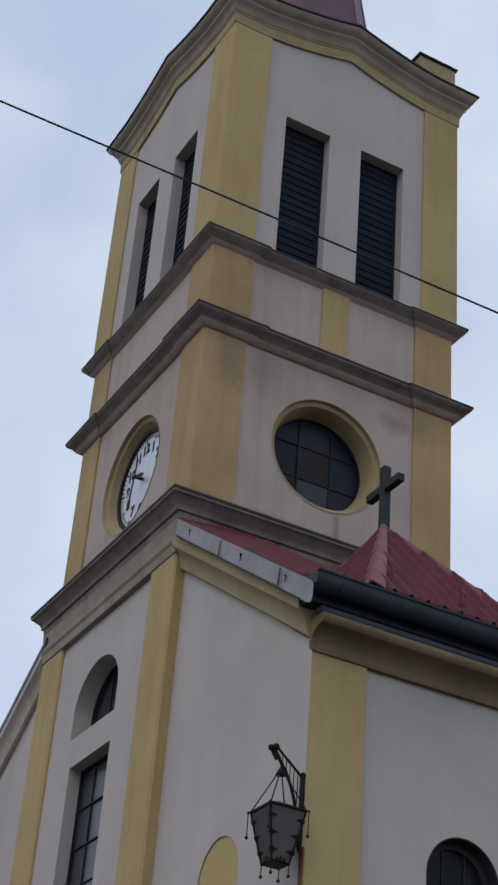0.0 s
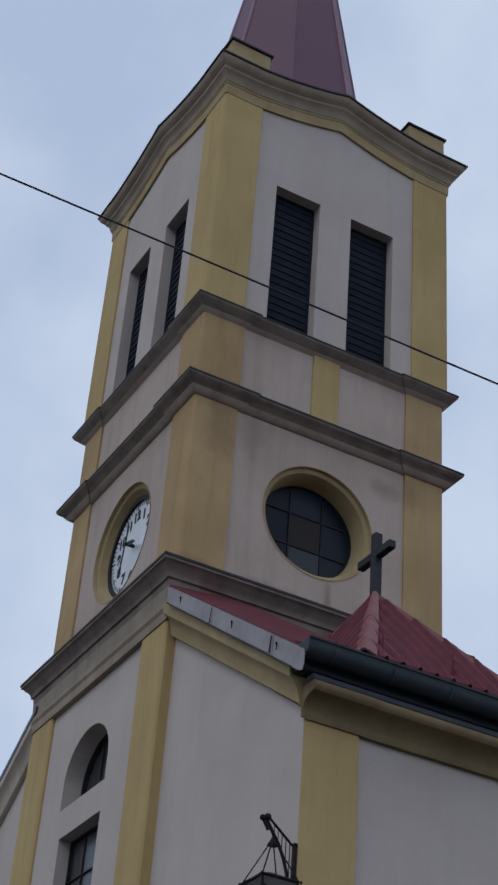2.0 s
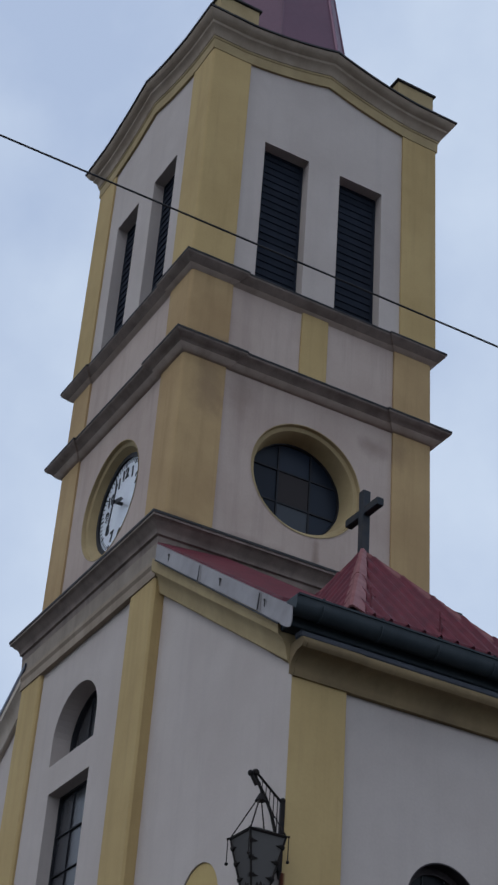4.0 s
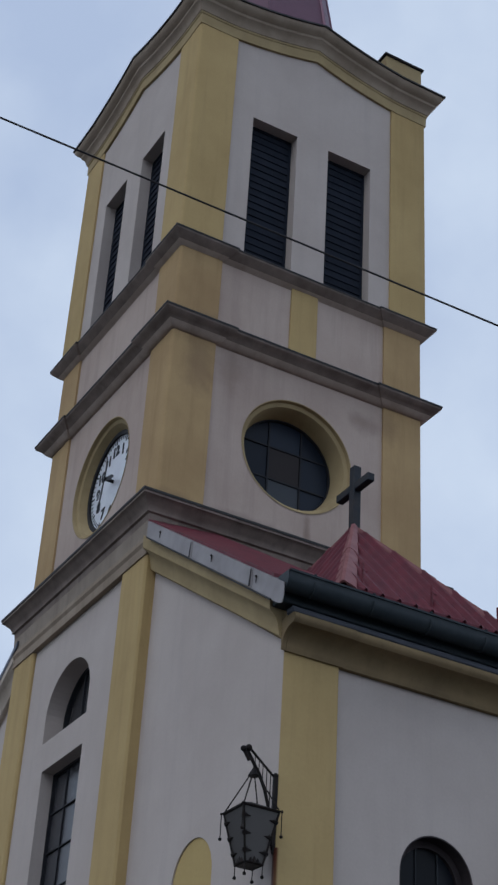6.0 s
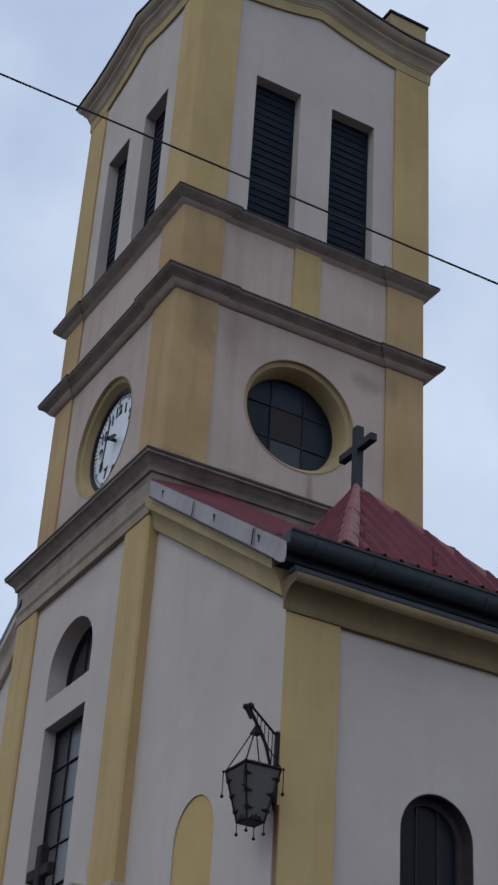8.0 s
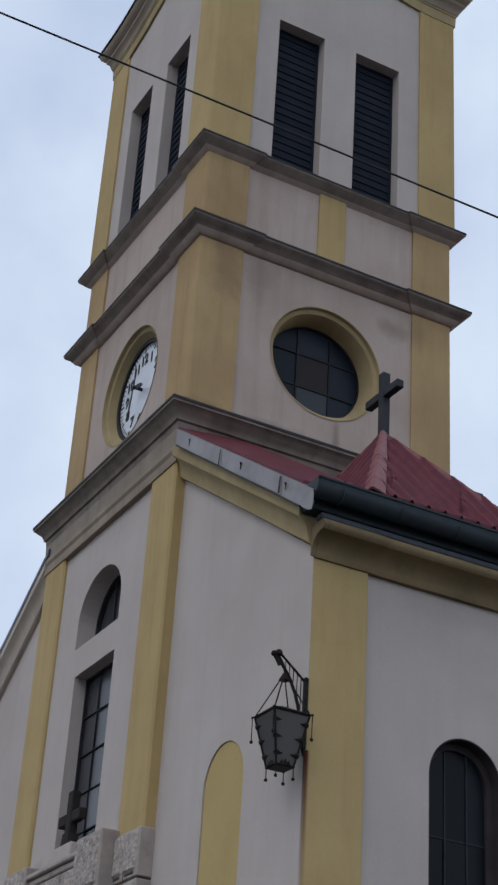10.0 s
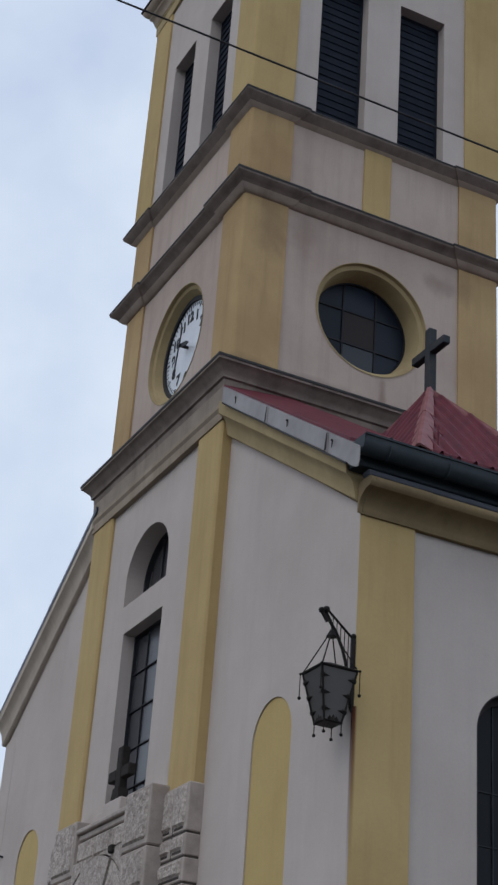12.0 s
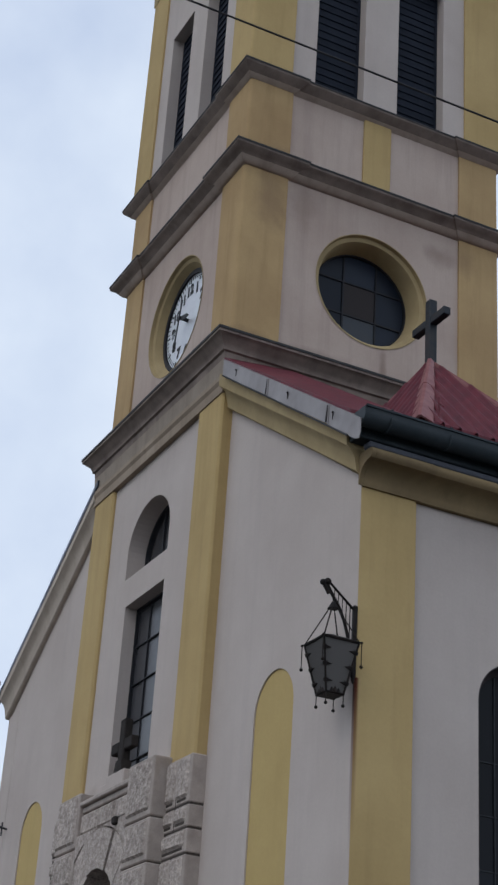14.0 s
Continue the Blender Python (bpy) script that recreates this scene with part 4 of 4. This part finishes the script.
part("joint_bed", prism([(-MID + max(-0.87, min(0.87, r * math.cos(math.pi * k / 24))), 5.16 + min(1.292, r * math.sin(math.pi * k / 24))) for r, k in ring], front(-0.262), 0.0, 0.03), M_JOINT_SHADE, portal, "dark open joints of the arch")
ANG = [radians(d) for d in (0, 34, 65, 115, 146, 180)]
for i in range(5):
    a0, a1 = ANG[i] + 0.013, ANG[i + 1] - 0.013
    n = 5
    poly = [(-MID + 0.72 * math.cos(a0 + (a1 - a0) * k / n), 5.16 + 0.72 * math.sin(a0 + (a1 - a0) * k / n)) for k in range(n + 1)]
    poly += [(-MID + max(-0.87, min(0.87, 1.258 * math.cos(a1 + (a0 - a1) * k / n))), 5.16 + min(1.27, 1.258 * math.sin(a1 + (a0 - a1) * k / n))) for k in range(n + 1)]
    part("voussoir", prism(poly, front(-0.34 if i != 2 else -0.365), 0.0, 0.3), M_STONE, portal)
for flip in (False, True):
    arc = [(-MID + 1.285 * math.cos(radians(a)), 5.16 + 1.285 * math.sin(radians(a))) for a in (84, 78, 72, 66, 60, 54, 48, 46.6)]
    poly = [(mx(u, flip), v) for u, v in [(-1.42, 6.452), (arc[0][0], 6.452)] + arc]
    part("spandrel_stone", prism(poly, front(-0.345), 0.0, 0.12), M_STONE, portal)
stone(-1.79, -1.67, -0.40, -0.25, 6.37, 6.48, portal, M_DARKSTONE, 0.02)
stone(-2.40, -1.78, -0.3, -0.03, 6.95, 7.16, portal, M_WHITE)
stone(-2.72, -2.41, -0.26, -0.03, 6.95, 7.09, portal, M_WHITE)
door_leaf = boxed("door", surface("dark_door_wood", (0.03, 0.02, 0.015), (0.045, 0.03, 0.02), 3.0, 0.6), portal, -3.06, -1.54, 0.3, 0.38, 0.0, 5.95, label="dark wooden church door")

# cross above the portal
portal_cross = thing("stone_cross", "blackened stone cross standing on the portal lintel", "cross")
bm = bmesh.new()
box(bm, -2.19, -2.02, -0.24, -0.12, 7.30, 7.93, bevel=0.015)
part("upright", bm, M_DARKSTONE, portal_cross)
poly = [(-2.25, 7.162), (-1.96, 7.162), (-2.01, 7.34), (-2.20, 7.34)]
part("foot", prism(poly, front(-0.255), 0.0, 0.15), M_DARKSTONE, portal_cross)
for a, b in ((-2.47, -2.193), (-2.017, -1.74)):
    bm = bmesh.new()
    box(bm, a, b, -0.235, -0.125, 7.47, 7.63, bevel=0.015)
    part("crossbar", bm, M_DARKSTONE, portal_cross)

# cross on the chapel roof
roof_cross = thing("roof_cross", "grey painted steel cross on the chapel roof peak", "cross")
cx, cy, cz = AP
bm = bmesh.new()
box(bm, cx - 0.06, cx + 0.06, cy - 0.06, cy + 0.06, cz - 0.02, cz + 0.98, bevel=0.008)
part("upright", bm, M_CROSS, roof_cross)
for a, b in ((-0.40, -0.062), (0.062, 0.40)):
    bm = bmesh.new()
    box(bm, cx + a, cx + b, cy - 0.055, cy + 0.055, cz + 0.58, cz + 0.70, bevel=0.008)
    part("crossbar", bm, M_CROSS, roof_cross)

# ---- wrought-iron wall lantern ----
lantern = thing("wall_lantern", "black wrought-iron lantern with frosted panes hanging from a bracket", "lantern")
LX, LY, LT, LB, ST, SB = 3.752, -0.22, 7.36, 6.80, 0.215, 0.105
bm = bmesh.new()
BX = LX + 0.012
box(bm, BX - 0.022, BX + 0.022, 0.02, WY, 7.05, 7.82, bevel=0.006)
rod(bm, (BX, 0.045, 7.06), (BX, 0.045, 6.97), 0.03, 0.008)
ball(bm, (BX, 0.045, 7.83), 0.034)
bracket = part("bracket", bm, M_IRON, lantern)
bm = bmesh.new()
rod(bm, (BX, 0.04, 7.80), (LX, -0.27, 8.06), 0.014)
part("top_rail", bm, M_IRON, bracket)
curve = [(LX, -0.30, 8.03), (LX, -0.24, 7.93), (LX, -0.16, 7.82), (LX, -0.08, 7.66), (LX, -0.03, 7.50), (LX, -0.01, 7.34), (LX, 0.01, 7.2), (LX, 0.035, 7.08)]
bm = bmesh.new()
for p, q in zip(curve, curve[1:]):
    rod(bm, p, q, 0.019)
    ball(bm, q, 0.019)
part("brace", bm, M_IRON, bracket)
for k in range(5):
    y = -0.21 + 0.05 * k
    zt = 7.80 + (0.04 - y) * 0.84
    j = next(i for i in range(len(curve) - 1) if curve[i][1] <= y <= curve[i + 1][1])
    f = (y - curve[j][1]) / (curve[j + 1][1] - curve[j][1])
    zb = curve[j][2] + f * (curve[j + 1][2] - curve[j][2])
    bm = bmesh.new()
    rod(bm, (LX, y, zb), (LX, y, zt), 0.006, n=6)
    part("baluster", bm, M_IRON, bracket)
bm = bmesh.new()
ball(bm, (LX, -0.30, 8.07), 0.042)
ball(bm, (LX, -0.36, 8.05), 0.036)
rod(bm, (LX, -0.36, 8.05), (LX, -0.28, 7.93), 0.022)
part("scroll", bm, M_IRON, bracket)
bm = bmesh.new()
rod(bm, (LX, LY, 7.77), (LX, LY, 7.85), 0.065, 0.02, 12)
rod(bm, (LX, LY, 7.85), (LX, LY - 0.02, 7.97), 0.009)
part("hanger", bm, M_IRON, lantern)
corners = [(1, -1), (1, 1), (-1, 1), (-1, -1)]
for a, b in corners:
    bm = bmesh.new()
    p, q = Vector((LX + 0.03 * a, LY + 0.03 * b, 7.78)), Vector((LX + ST * a, LY + ST * b, LT + 0.01))
    n = 11
    for i in range(n):
        u, v = p.lerp(q, i / n), p.lerp(q, (i + 0.8) / n)
        rod(bm, u, v, 0.010, 0.006, 6)
    rod(bm, p, q, 0.005, n=6)
    part("chain", bm, M_IRON, lantern)
    for s, z, ln, nm in ((ST + 0.02, LT, 0.27, "drop"), (SB, LB, 0.13, "drop")):
        bm = bmesh.new()
        c = (LX + s * a, LY + s * b, z)
        rod(bm, c, (c[0], c[1], z - ln), 0.006, n=6)
        ball(bm, (c[0], c[1], z - ln), 0.020)
        ball(bm, c, 0.016)
        part(nm, bm, M_IRON, lantern)
    bm = bmesh.new()
    rod(bm, (LX + ST * a, LY + ST * b, LT), (LX + SB * a, LY + SB * b, LB), 0.013, n=6)
    d = Vector((SB * a - ST * a, SB * b - ST * b, LB - LT))
    for f in (0.2, 0.5, 0.8):
        c = Vector((LX + ST * a, LY + ST * b, LT)) + d * f
        for e in ((-a, 0), (0, -b)):
            rod(bm, c, c + Vector((e[0] * 0.085, e[1] * 0.085, 0.004)), 0.032, 0.002, 5)
            rod(bm, c, c + Vector((e[0] * 0.035, e[1] * 0.035, 0.04)), 0.014, 0.002, 5)
    part("corner_strap", bm, M_IRON, lantern)
for i in range(4):
    (a, b), (c, d) = corners[i], corners[(i + 1) % 4]
    bm = bmesh.new()
    k = 0.985
    quad = [(LX + ST * k * a, LY + ST * k * b, LT - 0.01), (LX + ST * k * c, LY + ST * k * d, LT - 0.01), (LX + SB * k * c, LY + SB * k * d, LB + 0.01), (LX + SB * k * a, LY + SB * k * b, LB + 0.01)]
    o = [bm.verts.new(v) for v in quad]
    inn = [bm.verts.new((LX + (v[0] - LX) * 0.97, LY + (v[1] - LY) * 0.97, v[2])) for v in quad]
    bm.faces.new(o)
    bm.faces.new(inn)
    for j in range(4):
        bm.faces.new((o[j - 1], o[j], inn[j], inn[j - 1]))
    part("pane", bm, M_MILK, lantern, "frosted glass pane")
    bm = bmesh.new()
    rod(bm, (LX + SB * a, LY + SB * b, LB), (LX + SB * c, LY + SB * d, LB), 0.013, n=6)
    for f in (0.3, 0.5, 0.7):
        u = Vector((LX + SB * (a + (c - a) * f), LY + SB * (b + (d - b) * f), LB))
        rod(bm, u, u + Vector((0, 0, 0.11 if f == 0.5 else 0.07)), 0.03, 0.002, 5)
    part("edge_strap", bm, M_IRON, lantern)
    bm = bmesh.new()
    rod(bm, (LX + ST * a, LY + ST * b, LT), (LX + ST * c, LY + ST * d, LT), 0.014, n=6)
    part("edge_strap", bm, M_IRON, lantern)
bm = bmesh.new()
box(bm, LX - SB, LX + SB, LY - SB, LY + SB, LB - 0.012, LB, bevel=0.004)
part("base_plate", bm, M_IRON, lantern)
bm = bmesh.new()
v4 = [bm.verts.new((LX + (ST + 0.02) * a, LY + (ST + 0.02) * b, LT + 0.008)) for a, b in corners]
bm.faces.new(v4)
tipv = bm.verts.new((LX, LY, LT + 0.12))
for i in range(4):
    bm.faces.new((v4[i - 1], v4[i], tipv))
part("cap", bm, M_IRON, lantern)

# small security-camera bracket on the far wing
cam_arm = thing("wall_bracket", "small grey metal bracket on the far wing wall", "bracket")
bm = bmesh.new()
rod(bm, (-7.72, 0.07, 7.42), (-7.72, -0.12, 7.45), 0.018)
rod(bm, (-7.72, -0.02, 7.3), (-7.72, -0.02, 7.52), 0.014)
part("arm", bm, M_CROSS, cam_arm)
bm = bmesh.new()
ball(bm, (-7.72, -0.16, 7.45), 0.055)
part("housing", bm, M_ZINC, cam_arm)

# ---- overhead cables ----
def cable(a, b, before, after, sag, r):
    a, b = Vector(a), Vector(b)
    d = b - a
    bm = bmesh.new()
    pts = []
    for i in range(41):
        f = -before + (1 + before + after) * i / 40
        p = a + d * f
        p.z -= sag * (0.25 - (f - 0.5) ** 2) * -1
        pts.append(p)
    rings = []
    n1 = d.cross(Vector((0, 0, 1))).normalized()
    n2 = d.cross(n1).normalized()
    for p in pts:
        rings.append([bm.verts.new(p + n1 * r * math.cos(k * math.pi / 3) + n2 * r * math.sin(k * math.pi / 3)) for k in range(6)])
    for u, v in zip(rings, rings[1:]):
        for k in range(6):
            bm.faces.new((u[k - 1], u[k], v[k], v[k - 1]))
    return tagged(part("overhead_cable", bm, M_CABLE, None), "thin black overhead cable crossing before the tower", "cable", "overhead cables")


cable((9.442, -6.03, 9.82), (10.40, -2.27, 8.908), 5, 6, 0.0, 0.0078)
cable((11.953, -3.573, 10.992), (12.006, -3.331, 10.906), 60, 127, 0.0, 0.007)
